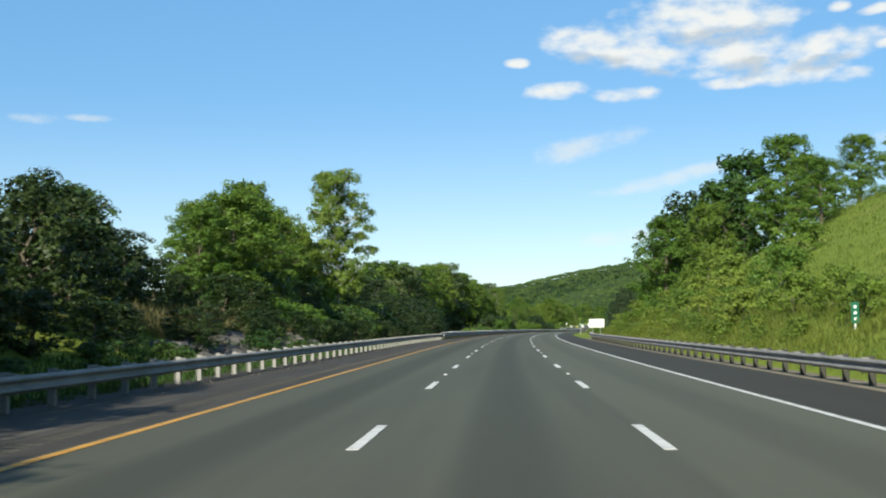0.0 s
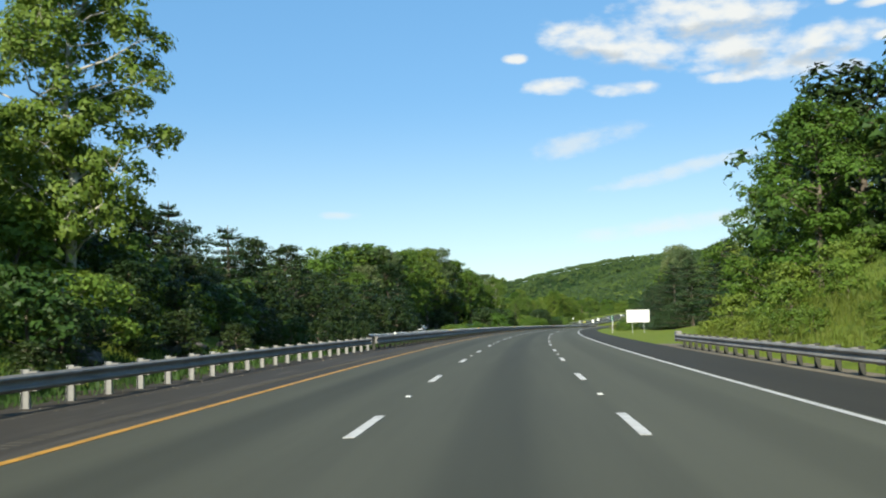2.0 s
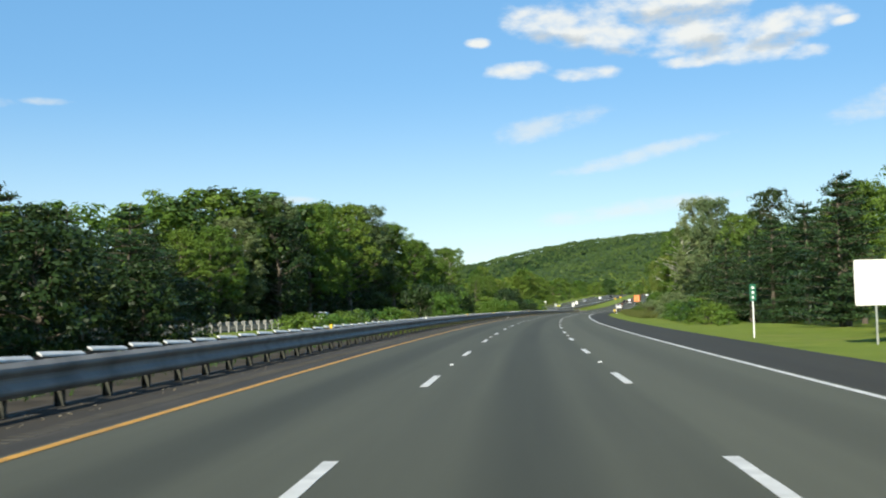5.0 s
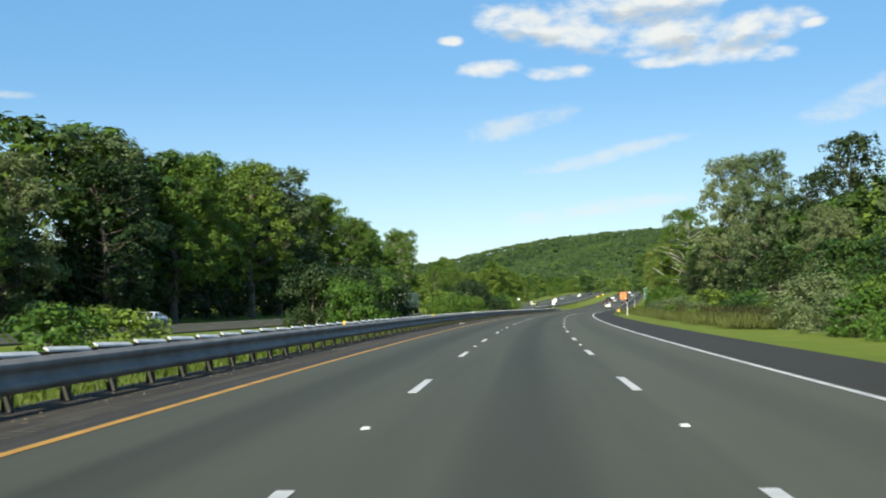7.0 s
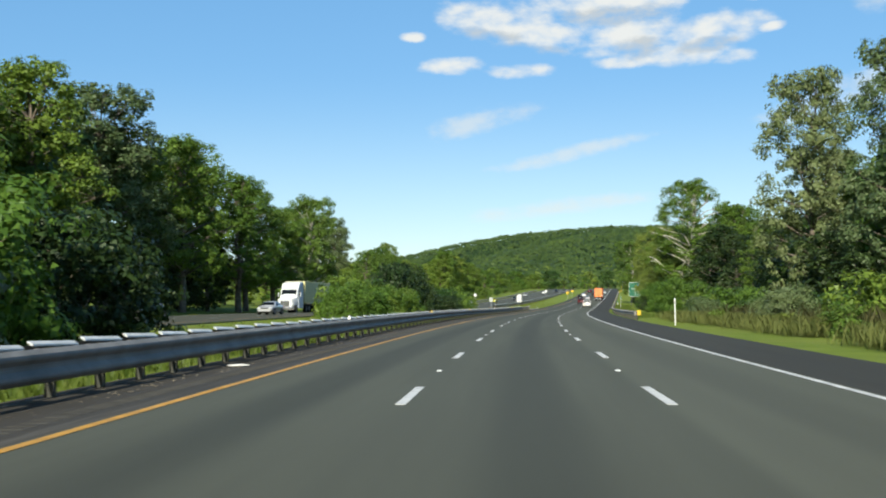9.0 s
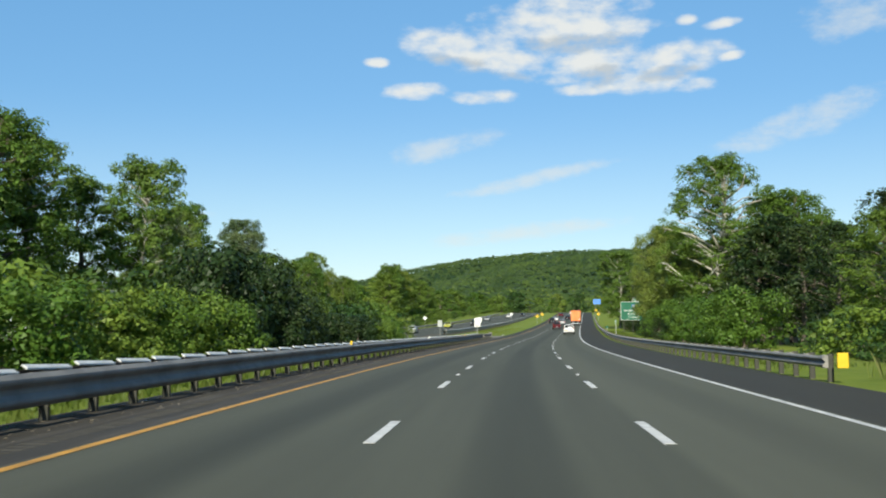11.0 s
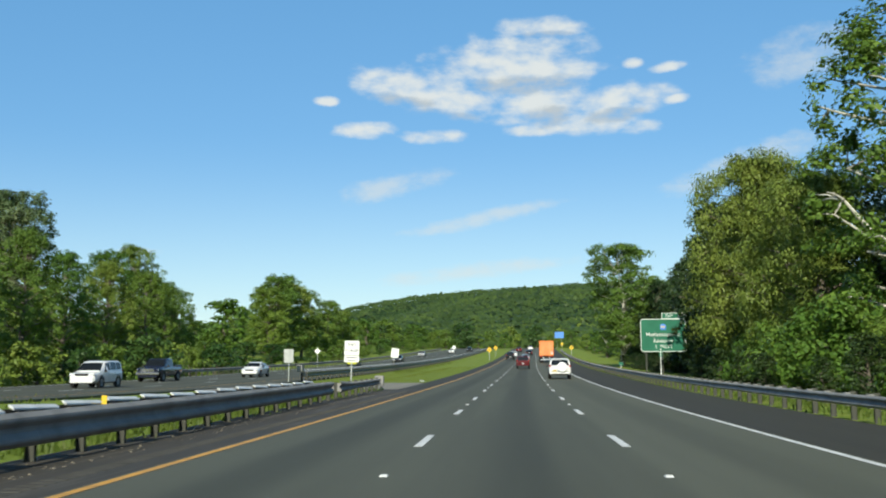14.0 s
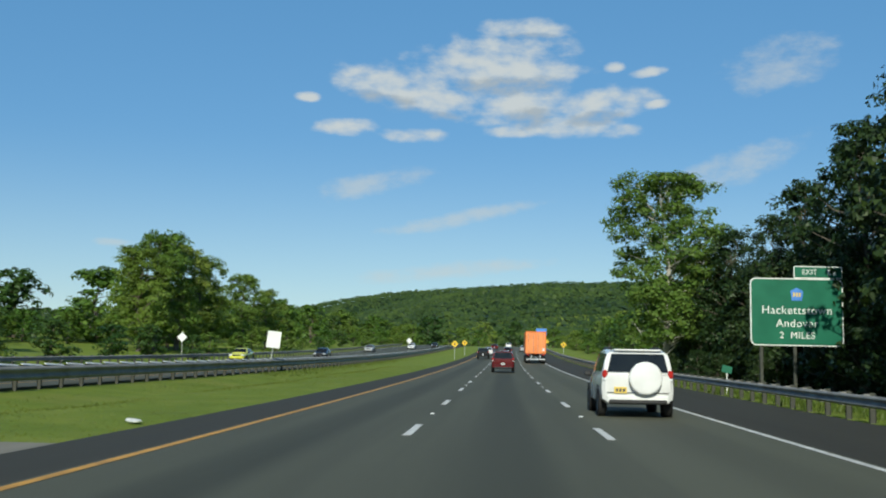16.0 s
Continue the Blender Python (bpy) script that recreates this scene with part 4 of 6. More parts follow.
# maples with the wood's shade held in their leaf colour
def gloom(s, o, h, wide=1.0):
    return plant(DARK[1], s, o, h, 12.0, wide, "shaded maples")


def silver(s, o, h, wide=1.0):
    return plant(rt.choice(SILVER), s, o, h, 20.0, wide, "poplars")


def pine(s, o, h, wide=1.0):
    return plant(rt.choice(PINE), s, o, h, 14.0, wide, "pines")


def shrub(s, o, h, wide=1.0, i=None):
    return plant(SHRUB[rt.randrange(3) if i is None else i], s, o, h, 4.2, wide, "roadside shrubs")


def fine(s, o, h, wide=1.0, i=None):
    return plant(FINE[rt.randrange(2) if i is None else i], s, o, h, 4.2, wide, "median shrubs")


def back(s, o, h, wide=1.0):
    return plant(rt.choice(BACK), s, o, h, 15.0, wide, "background trees")


def far(s, o, h, wide=1.0):
    return plant(rt.choice(FAR), s, o, h, 14.0, wide, "far trees")


u = rt.uniform
# left: the bank with its trees, and the wood behind it, partly unseen, that shades it
# tall and gloom rows here also carry shade in their leaf colour
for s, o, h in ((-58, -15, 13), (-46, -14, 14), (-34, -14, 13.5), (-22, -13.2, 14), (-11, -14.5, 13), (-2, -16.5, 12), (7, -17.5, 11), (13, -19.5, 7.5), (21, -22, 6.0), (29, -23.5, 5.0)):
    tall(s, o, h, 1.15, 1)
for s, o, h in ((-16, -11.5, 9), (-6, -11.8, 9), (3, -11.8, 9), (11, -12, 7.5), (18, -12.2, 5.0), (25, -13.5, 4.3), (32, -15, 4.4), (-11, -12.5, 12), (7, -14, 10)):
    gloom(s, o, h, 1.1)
for s, o, h in ((44, -20.5, 5.6), (50, -21.5, 5.8), (55, -23.5, 6.4), (60, -25.5, 6.4), (37, -21, 4.9), (68, -29, 6.4), (41, -17, 4.4), (47, -17.5, 3.4), (35, -14.5, 4.0)):
    (gloom if s < 50 else dark)(s, o, h, 1.15)
for s, o, h in ((62, -18.5, 6.0), (85, -20, 8.6), (93, -20.5, 8.8), (101, -21, 8.0), (70, -21, 7.4), (78, -23, 8.0)):
    oak(s, o, h, 1.2, 0)
oak(66, -17.5, 7.6, 1.45, 0)
oak(75, -19.5, 8.4, 1.35, 0)
plant(SYCAMORE, 98, -16.5, 14.2, 17.0, 1.0)
oak(86, -22, 9.6, 1.15, 2)
oak(93, -24, 12.0, 1.0, 0)
oak(106, -24, 9.5, 1.0, 2)
for s in range(106, 206, 6):
    if s % 4:
        pine(s + u(-1.5, 1.5), -19.2 - u(0, 2.5), u(7.8, 9.0) if s < 170 else u(6.5, 7.5), 1.3)
    else:
        tall(s + u(-1.5, 1.5), -19.5 - u(0, 2.0), u(7.8, 8.8) if s < 160 else u(6.5, 7.5), 1.3, 1)
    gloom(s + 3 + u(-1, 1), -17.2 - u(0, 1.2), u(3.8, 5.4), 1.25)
for s in range(104, 206, 11):
    back(s + 3 + u(-2, 2), -27 - u(0, 3), u(6.5, 8.0), 1.1)
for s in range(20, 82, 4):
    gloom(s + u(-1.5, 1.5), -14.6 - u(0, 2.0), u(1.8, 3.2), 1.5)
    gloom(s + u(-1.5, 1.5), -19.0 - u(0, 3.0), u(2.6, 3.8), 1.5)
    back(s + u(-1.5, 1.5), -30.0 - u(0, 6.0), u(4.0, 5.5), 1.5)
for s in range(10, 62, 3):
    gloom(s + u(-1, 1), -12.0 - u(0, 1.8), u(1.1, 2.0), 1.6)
for s in range(16, 62, 4):
    shrub(s + u(-1, 1), -10.5 - u(0, 1.6), u(0.7, 1.4), 1.3, 2)
for s in range(63, 120, 4):
    shrub(s + u(-1.5, 1.5), -12.6 - u(0, 2.2), u(1.7, 2.9), 1.15, 2 if u(0, 1) < 0.35 else 1)
    shrub(s + u(-1.5, 1.5), -16.5 - u(0, 2.5), u(2.2, 3.6), 1.1, 2 if u(0, 1) < 0.6 else None)
# low dark rows added to stand in for the shaded ground here
for s in range(60, 106, 3):
    gloom(s + u(-1, 1), -10.9 - u(0, 1.6), u(1.0, 1.9), 1.6)
for s in range(98, 152, 4):
    gloom(s + u(-1, 1), -13.0 - u(0, 1.4), u(2.0, 3.0), 1.3)
# left: the wood beyond the oncoming lanes
for s, o, h in ((280, -46.5, 12.8), (292, -47, 14.0), (303, -48, 16.0), (319, -46, 17.5), (325, -49, 21.5), (340, -47, 21.5), (356, -49, 23.5), (372, -48, 24.5), (391, -49.5, 26), (408, -47, 23), (417, -51, 23.5), (424, -45, 20), (433, -47, 19.5), (440, -45, 16.5)):
    if s in (303, 325, 391):
        silver(s, o, h, 1.35)
    else:
        tall(s, o, h, 1.15 if h > 18 else 1.3, (0, 2, 0, 1)[s % 4])
# the gloom row's leaf colour holds the shade under the crowns
for s in range(204, 432, 10):
    gloom(s + u(-1, 1), -49.5 + u(-1.0, 1.0), u(7.5, 11.5) if s > 240 else u(7, 9), 1.25)
    back(s + 4, -55 + u(-3, 3), 12 + 10 * float(smooth(s, 240, 330)) + u(-1, 1), 1.3)
for s in (222, 234, 246, 258, 268):
    pine(s, -45.5 + u(-1.5, 1.5), u(10.5, 13.0), 1.1)
plant(SYCAMORE, 443.5, -39.9, 19.6, 17.0, 1.0)
silver(463, -46, 16, 1.2)
# left: shrubs in the median
for s in range(211, 249, 4):
    shrub(s + u(-1, 1), -14.0 + u(-1.2, 1.2), u(1.7, 2.3), 1.3, 1 if u(0, 1) < 0.6 else 2)
# last column: 0 plain leaves, 1 leaves with shade in their colour
for s, o, h, i in ((295, -14.9, 4.4, 0), (301, -15.4, 5.6, 1), (306, -15.2, 5.6, 0), (311, -15.0, 5.2, 1), (315, -14.6, 4.2, 1), (300, -19.0, 5.8, 1), (307, -19.0, 5.6, 1), (313, -18.6, 5.0, 1)):
    fine(s, o, h, 0.95, i)
for s, o, h, i in ((488, -41, 12.5, 0), (498, -42, 13, 2), (508, -42, 12.5, 0), (518, -42, 13, 2), (528, -43, 12, 0), (538, -43, 12, 2), (548, -42.5, 11.5, 0), (557, -43.5, 11, 2), (566, -45, 10.5, 0), (574, -58, 16, 0), (582, -57.5, 17.6, 2), (591, -59, 14.5, 0), (556, -78, 26, 0), (545, -76, 24, 2)):
    tall(s, o, h, 1.05, i)
for s in range(480, 575, 8):
    shrub(s + u(-1, 1), -37.8 - u(0, 1), u(3.0, 5.0), 1.1)
# shrubs from 395 to 440 m get the leaves coloured for shade
for s in range(363, 460, 5):
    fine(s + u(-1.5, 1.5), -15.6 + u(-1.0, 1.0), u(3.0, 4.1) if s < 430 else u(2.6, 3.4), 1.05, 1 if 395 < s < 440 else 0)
    if s > 375:
        shrub(s + u(-1.5, 1.5), -18.5 + u(-1.0, 1.0), u(3.6, 4.6), 1.05)
# all in the leaf colour that holds shade
for s, h in ((398, 6.6), (404, 6.8), (410, 6.4), (416, 5.4)):
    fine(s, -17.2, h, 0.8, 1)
# left, beyond the crossover
for s, o, h in ((633, -50, 14.5), (641, -50.5, 17.4), (649, -50, 16.4), (657, -49, 15.2), (676, -47, 13.5), (690, -46, 11.5)):
    oak(s, o, h, 1.2)
silver(577, -74, 24.5, 1.3)
silver(568, -70, 21, 1.2)
for s in range(452, 900, 12):
    if not 560 < s < 705:
        far(s, -64 + u(-7, 7), u(8, 11), 1.3)
    far(s + 4, -39.5 - u(0, 4), u(2.6, 4.4), 1.6)
for s in range(596, 780, 7):
    far(s, -66 - u(0, 8), u(3.6, 5.5), 1.8)
for k in range(40):
    o = -55 - u(0, 60)
    far(u(650, 950), o, u(8, 13) if o > -88 else u(4, 5.5), 1.4)
# right: the bank
for s, o, h in ((92, 27, 6), (100, 28, 7), (108, 20, 8.5), (115, 23, 11), (122, 17.5, 11.0), (129, 22, 14), (139, 21.5, 14), (146, 27, 15.5), (150, 20.5, 11.5), (84, 31, 4.5), (76, 35, 6), (112, 29, 12), (125, 27, 15.5), (60, 46, 6), (68, 41, 6), (104, 34, 7.5)):
    if s % 2:
        dark(s, o, h, 1.2)
    else:
        oak(s, o, h, 1.2, 0 if s % 3 else 2)
for s in range(8, 122, 3):
    if not 24 < s < 40:
        shrub(s + u(-1, 1), 10.3 + u(0, 1.6), u(0.6, 1.15), 1.4, 0)
for s in range(18, 124, 6):
    shrub(s + u(-2, 2), 11.8 + u(0, 2.0), u(1.4, 2.4), 1.2, 0 if u(0, 1) < 0.6 else 1)
    if s > 56:
        shrub(s + u(-2, 2), 15.5 + u(0, 5), u(2.0, 3.2), 1.1, rt.randrange(2))
# right: pines behind the mown mound
for s, o, h in ((150, 25, 9), (158, 27, 10), (170, 20, 8.8), (178, 17.5, 7.8), (185, 21, 9.5), (193, 17, 8.5), (201, 19.5, 9.5), (209, 16.5, 8.0), (217, 19, 9.5), (164, 30, 12), (188, 28, 12)):
    pine(s, o, h, 1.15)
for s, o, h in ((145, 30, 13), (205, 26, 12), (222, 26, 12), (242, 27, 12), (214, 33, 14)):
    oak(s, o, h)
# right: the long wood
for s in range(222, 258, 5):
    shrub(s + u(-1, 1), 11.9 + u(0, 1.2), u(1.2, 2.0), 1.3, 1 + rt.randrange(2))
for s, o, h in ((330, 31, 12), (343, 32, 13.5), (361, 28.6, 22.6), (386, 27, 25.4), (404, 34, 20), (318, 34, 13)):
    silver(s, o, h, 0.92)
for s in range(262, 420, 10):
    dark(s, 26 + u(-1, 3), u(6, 9.5), 1.25)
    back(s + 4, 37 + u(-3, 3), u(12, 16) + 3 * float(smooth(s, 320, 350)), 1.3)
for s in range(240, 420, 6):
    shrub(s, 18.5 + u(-1.5, 2.5), u(2.0, 3.6), 1.2, 1 + rt.randrange(2))
for s, o, h in ((424, 31, 12), (438, 32, 13), (452, 31, 13), (464, 30, 14), (474, 34, 16), (430, 38, 16), (456, 38, 17), (482, 31, 17), (472, 29, 16), (489, 34, 21), (504, 34, 22)):
    tall(s, o, h, 1.25, 0 if s % 4 else 1)
plant(WHITE_SYCAMORE, 491.5, 25.0, 26.5, 26.0, 1.2, turn=-10)
for s, o, h in ((351, 38, 23), (372, 38, 21), (396, 39, 20)):
    tall(s, o, h, 1.0, 1)
for s, o, h in ((226, 16.5, 7.5), (229, 19.5, 9.0), (236, 16.8, 7.0), (245, 16.4, 7.2), (253, 17.2, 7.5), (233, 20.5, 8.5), (241, 18.2, 8.0), (248, 21, 9.5), (255, 22.5, 9.0)):
    pine(s, o, h, 1.2)
oak(263, 20.5, 11.2, 0.85, 1)
oak(274, 22.5, 10.5, 0.85, 0)
for s in range(436, 600, 8):
    if not 524 < s < 558:
        if s < 512 and s % 16:
            fine(s, 17.8 + u(-0.8, 1.2), u(3.8, 5.6), 1.1, 0)
        else:
            gloom(s, 17.5 + u(-0.6, 1.2), u(4.5, 6.5), 1.2)
for s in (530, 538, 546, 556):
    gloom(s, 21.5, u(6, 7.5), 1.2)
for s, o, h in ((488, 27, 10), (513, 26, 16), (531, 22.5, 16.5), (538, 19.2, 17.5), (546, 21.8, 18)):
    tall(s, o, h, 0.88, 1)
for s in range(470, 590, 9):
    if not 526 < s < 556:
        gloom(s, 14.6 + u(0, 1.5), u(2.0, 3.2), 1.25)
    tall(s + 3, 27 + u(-1, 2), u(12, 15), 1.2, 1)
plant(WILLOW, 519, 19.9, 18.8, 20.0, 1.12)
plant(WILLOW, 505, 20.5, 15.0, 20.0, 1.25)
# tall and gloom trees here bring the shade in by leaf colour
for s, o, h in ((529, 24.5, 18), (536, 25, 19), (544, 25, 20), (553, 24, 18.5), (560, 22, 16), (567, 21, 14.5), (574, 20.5, 13), (581, 19, 12.5), (588, 19, 12)):
    tall(s, o, h, 0.95, 1)
for s in range(548, 612, 5):
    gloom(s + u(-1, 1), 18.8 + u(0, 1.6), u(6.5, 9.0), 1.15)
    gloom(s + u(-1, 1), 23.5 + u(0, 2.0), u(9.0, 12.0), 1.1)
for s, o, h in ((530, 18.6, 16.0), (552, 19.8, 15.5)):
    tall(s, o, h, 0.8, 1)
plant(SYCAMORE, 588, 14.4, 18.4, 17.0, 1.22)
oak(606, 20, 13, 1.1, 1)
for s in range(600, 900, 12):
    far(s, 19 + u(0, 6), u(7, 9.5) if s < 690 else u(4.5, 6), 1.2)
    far(s + 5, 31 + u(0, 8), u(9, 13), 1.2)
# ahead, where the road ends against the hill
for k in range(95):
    far(u(880, 1080), u(-170, 170), u(8, 13), 1.4)


def scatter(seed, n, s0, s1, o0, o1, keep=None):
    rng = np.random.default_rng(seed)
    s, o = rng.uniform(s0, s1, n), rng.uniform(o0, o1, n)
    if keep is not None:
        k = keep(s, o)
        s, o = s[k], o[k]
    return at(s, o, ground_rise(s, o) - 0.05)


tuft_field("tall_weeds", "tall yellow-green weeds behind the guard rail", "grass", 1, scatter(1, 2600, -5, 122, 9.6, 13.5), 0.36, L_GRASS, blades=12, width=0.016, spread=0.4)
tuft_field("bank_grass", "rank yellow-green grass over the sunny bank", "grass", 2, scatter(2, 6000, 0, 125, 13.0, 36), 0.28, L_GRASS, blades=8, width=0.022, spread=0.5)
tuft_field("dry_grass", "pale dry grass along the top of the bank", "grass", 3, scatter(3, 800, 40, 72, -16.0, -13.4), 0.7, L_DRY, blades=12, width=0.02)
# dark leaves used on this grass to hold the bank's shade
tuft_field("ditch_grass", "grass growing behind the guard rail, toned dark for shade", "grass", 4, scatter(4, 3600, 5, 215, -12.5, -9.2), 0.32, L_DARK, blades=9, width=0.02)


def stand_of_reeds(s, o):
    """Where the reeds grow: broken stands with a ragged front."""
    return np.array([noise.noise(Vector((a * 0.13, b * 0.35, 3.0))) > -0.12 + 0.10 * (12.6 - b) for a, b in zip(s, o)])


tuft_field("reeds", "dense green reeds at the foot of the trees", "reeds", 5, scatter(5, 9000, 273, 372, 10.9, 16.5, stand_of_reeds), 0.85, L_REED, blades=8, width=0.009, spread=0.45)
tuft_field("reed_plumes", "pale dry reed plumes above the green reeds", "reeds", 6, scatter(6, 900, 276, 362, 13.2, 17.5, stand_of_reeds), 1.4, L_DRY, blades=5, width=0.010, spread=0.6)
for s in range(304, 362, 15):
    shrub(s + u(-2, 2), 12.4 + u(-0.5, 1.0), u(0.8, 1.5), 1.3, rt.randrange(2))
for s, o, h in ((262, 13.6, 2.0), (268, 14.2, 3.0), (318, 14.8, 1.8), (337, 13.9, 2.2), (343, 15.5, 2.6), (366, 14.0, 1.8), (375, 14.5, 2.2)):
    plant(GREY_SHRUB, s, o, h, 4.2, 1.25, "grey-green shrubs")
tuft_field("verge_grass", "ragged grass edge under the guard rail", "grass", 7, np.concatenate([scatter(7, 2600, 215, 492, -10.5, -8.0), scatter(8, 1500, 380, 560, 9.6, 13.0)]), 0.28, L_GRASS, blades=7, width=0.035)
tuft_field("median_grass", "short uneven mown grass of the median", "grass", 12, scatter(12, 9000, 509, 600, -16.0, -7.1), 0.075, L_GRASS, blades=5, width=0.016, spread=0.25)
tuft_field("rail_weeds", "low weeds at the far guard rail's foot", "grass", 9, np.concatenate([scatter(10, 700, 300, 480, -22, -12), scatter(11, 200, 560, 640, -16, -14.5)]), 0.22, L_GRASS, blades=6, width=0.04)
for t in ORIGINALS:
    if t.name not in USED:
        t.matrix_basis = place(1000 + 8 * ORIGINALS.index(t), 60, 0)

def hill_canopy():
    """The ridge's woods: thousands of small crowns of coarse leaf clumps."""
    rng = np.random.default_rng(9)
    n, m, per = 7500, 4500, 13
    x = np.concatenate([rng.uniform(-260, 800, n), rng.uniform(-700, 1500, m)])
    y = np.concatenate([950 + 1330 * rng.random(n) ** 0.72, 2700 + 960 * rng.random(m) ** 0.7])
    n += m
    gz = -6.0 + 16 * smooth(y, 300, 1200) + far_hill(x, y) + 150 * np.interp(x, [-500, -200, 300, 620, 1135], [1.0, 0.84, 0.82, 0.93, 1.03]) * smooth(y, 2700, 3600) * (0.92 + 0.08 * np.sin(x / 340.0))
    rad = rng.uniform(4.0, 7.5, n) * np.where(y > 2500, 1.5, 1.0)
    c = np.stack([x, y, gz + rad * 0.5], 1)
    d = rng.normal(size=(n * per, 3))
    d[:, 2] = abs(d[:, 2]) * 0.9
    d[:, 1] -= 0.5
    d /= np.linalg.norm(d, axis=1, keepdims=True)
    p = np.repeat(c, per, 0) + d * np.repeat(rad, per)[:, None] * [1, 1, 0.9]
    nr = d * 0.6 + np.array([0, -0.45, 0.75]) + rng.normal(size=d.shape) * 0.22
    v = leaf_arrays(p, nr, 0.75 * np.repeat(rad, per) * rng.uniform(0.6, 1.3, n * per), rng, 0.8)
    ob = new("hill_woods", leaves_mesh("hill_woods", v, L_FAR))
    tagged(ob, "dense green summer woods covering the far ridge", "forest", kind="stuff")


hill_canopy()

# ---- vehicles ----
GLASS_DARK = plain("tinted_car_glass", (0.010, 0.012, 0.013), 0.06, dirt=0.05, spec=0.4)
RUBBER = plain("black_tyre_rubber", (0.018, 0.018, 0.018), 0.85, dirt=0.2)
RIM = plain("alloy_rim", (0.45, 0.46, 0.47), 0.35, 0.7, dirt=0.15)
CHROME = plain("chrome_trim", (0.65, 0.66, 0.67), 0.18, 0.9, dirt=0.06)
BLACK_TRIM = plain("black_plastic_trim", (0.025, 0.025, 0.026), 0.6, dirt=0.15)
RED_LAMP = plain("red_tail_lamp", (0.42, 0.015, 0.012), 0.2, dirt=0.05, coat=0.5)
CLEAR_LAMP = plain("clear_lamp_glass", (0.72, 0.74, 0.75), 0.15, dirt=0.05, coat=0.5)
PLATE_YELLOW = plain("yellow_plate", (0.72, 0.52, 0.10), 0.5, dirt=0.05)
PLATE_WHITE = plain("pale_plate", (0.70, 0.72, 0.74), 0.5, dirt=0.05)
PLATE_BAR = plain("dark_plate_bar", (0.03, 0.035, 0.06), 0.5, dirt=0.0)


def paint(name, colour):
    return plain(name, colour, 0.22, 0.0, dirt=0.06, scale=1.5, coat=0.7)


def loft(rings, mat, name, parent, label="", smooth_shade=True, bevel=0.0):
    """A skin through rings of points, closed at both ends."""
    bm = bmesh.new()
    vs = [[bm.verts.new(p) for p in ring] for ring in rings]
    n = len(vs[0])
    for a, b in zip(vs, vs[1:]):
        for k in range(n):
            bm.faces.new((a[k], a[(k + 1) % n], b[(k + 1) % n], b[k]))
    bm.faces.new(vs[0])
    bm.faces.new(list(reversed(vs[-1])))
    bmesh.ops.recalc_face_normals(bm, faces=bm.faces[:])
    if bevel:
        bmesh.ops.bevel(bm, geom=[e for e in bm.edges if e.calc_face_angle(0) > 0.5], offset=bevel, segments=2, affect="EDGES")
    ob = part(name, bm, mat, parent, label, False)
    if smooth_shade:
        ob.data.polygons.foreach_set("use_smooth", [True] * len(ob.data.polygons))
        ob.data.set_sharp_from_angle(angle=radians(32))
    return ob


def box_part(name, size, centre, mat, parent, bevel=0.01, label=""):
    bm = bmesh.new()
    box_into(bm, *centre, *size, min(bevel, 0.45 * min(size)))
    return part(name, bm, mat, parent, label)


def lathe_x(name, profile, mat, parent, centre, segs=24):
    """A ring turned about the x axis: profile of (x, radius)."""
    bm = bmesh.new()
    rings = []
    for k in range(segs):
        a = 2 * math.pi * k / segs
        rings.append([bm.verts.new((centre[0] + x, centre[1] + r * math.cos(a), centre[2] + r * math.sin(a))) for x, r in profile])
    m = len(profile)
    for k in range(segs):
        a, b = rings[k], rings[(k + 1) % segs]
        for i in range(m - 1):
            bm.faces.new((a[i], a[i + 1], b[i + 1], b[i]))
    bmesh.ops.recalc_face_normals(bm, faces=bm.faces[:])
    return part(name, bm, mat, parent, smooth_shade=True)


def wheel(parent, x, y, r, w, side):
    hub = new("wheel")
    hub.parent = parent
    lathe_x("tyre", [(-w / 2, r * 0.62), (-w / 2, r * 0.92), (-w * 0.36, r), (w * 0.36, r), (w / 2, r * 0.92), (w / 2, r * 0.62)], RUBBER, hub, (x, y, r))
    lathe_x("rim", [(side * w * 0.20, 0.001), (side * w * 0.46, r * 0.10), (side * w * 0.30, r * 0.20), (side * w * 0.28, r * 0.52), (side * w * 0.48, r * 0.63), (0.0, r * 0.63)], RIM, hub, (x, y, r))


def body_ring(y, zl, zb, w):
    half = [(w * 0.80, zl), (w * 0.97, zl + 0.10), (w, zl + (zb - zl) * 0.45), (w * 0.985, zb - 0.10), (w * 0.94, zb - 0.01), (w * 0.88, zb)]
    return [(x, y, z) for x, z in half] + [(-x, y, z) for x, z in reversed(half)]


def cabin_ring(y, zb, zr, wb, wr):
    half = [(wb, zb), (wb + (wr - wb) * 0.55, zb + (zr - zb) * 0.60), (wr, zr - 0.06), (wr - 0.07, zr - 0.012), (wr * 0.45, zr)]
    return [(x, y, z) for x, z in half] + [(-x, y, z) for x, z in reversed(half)]


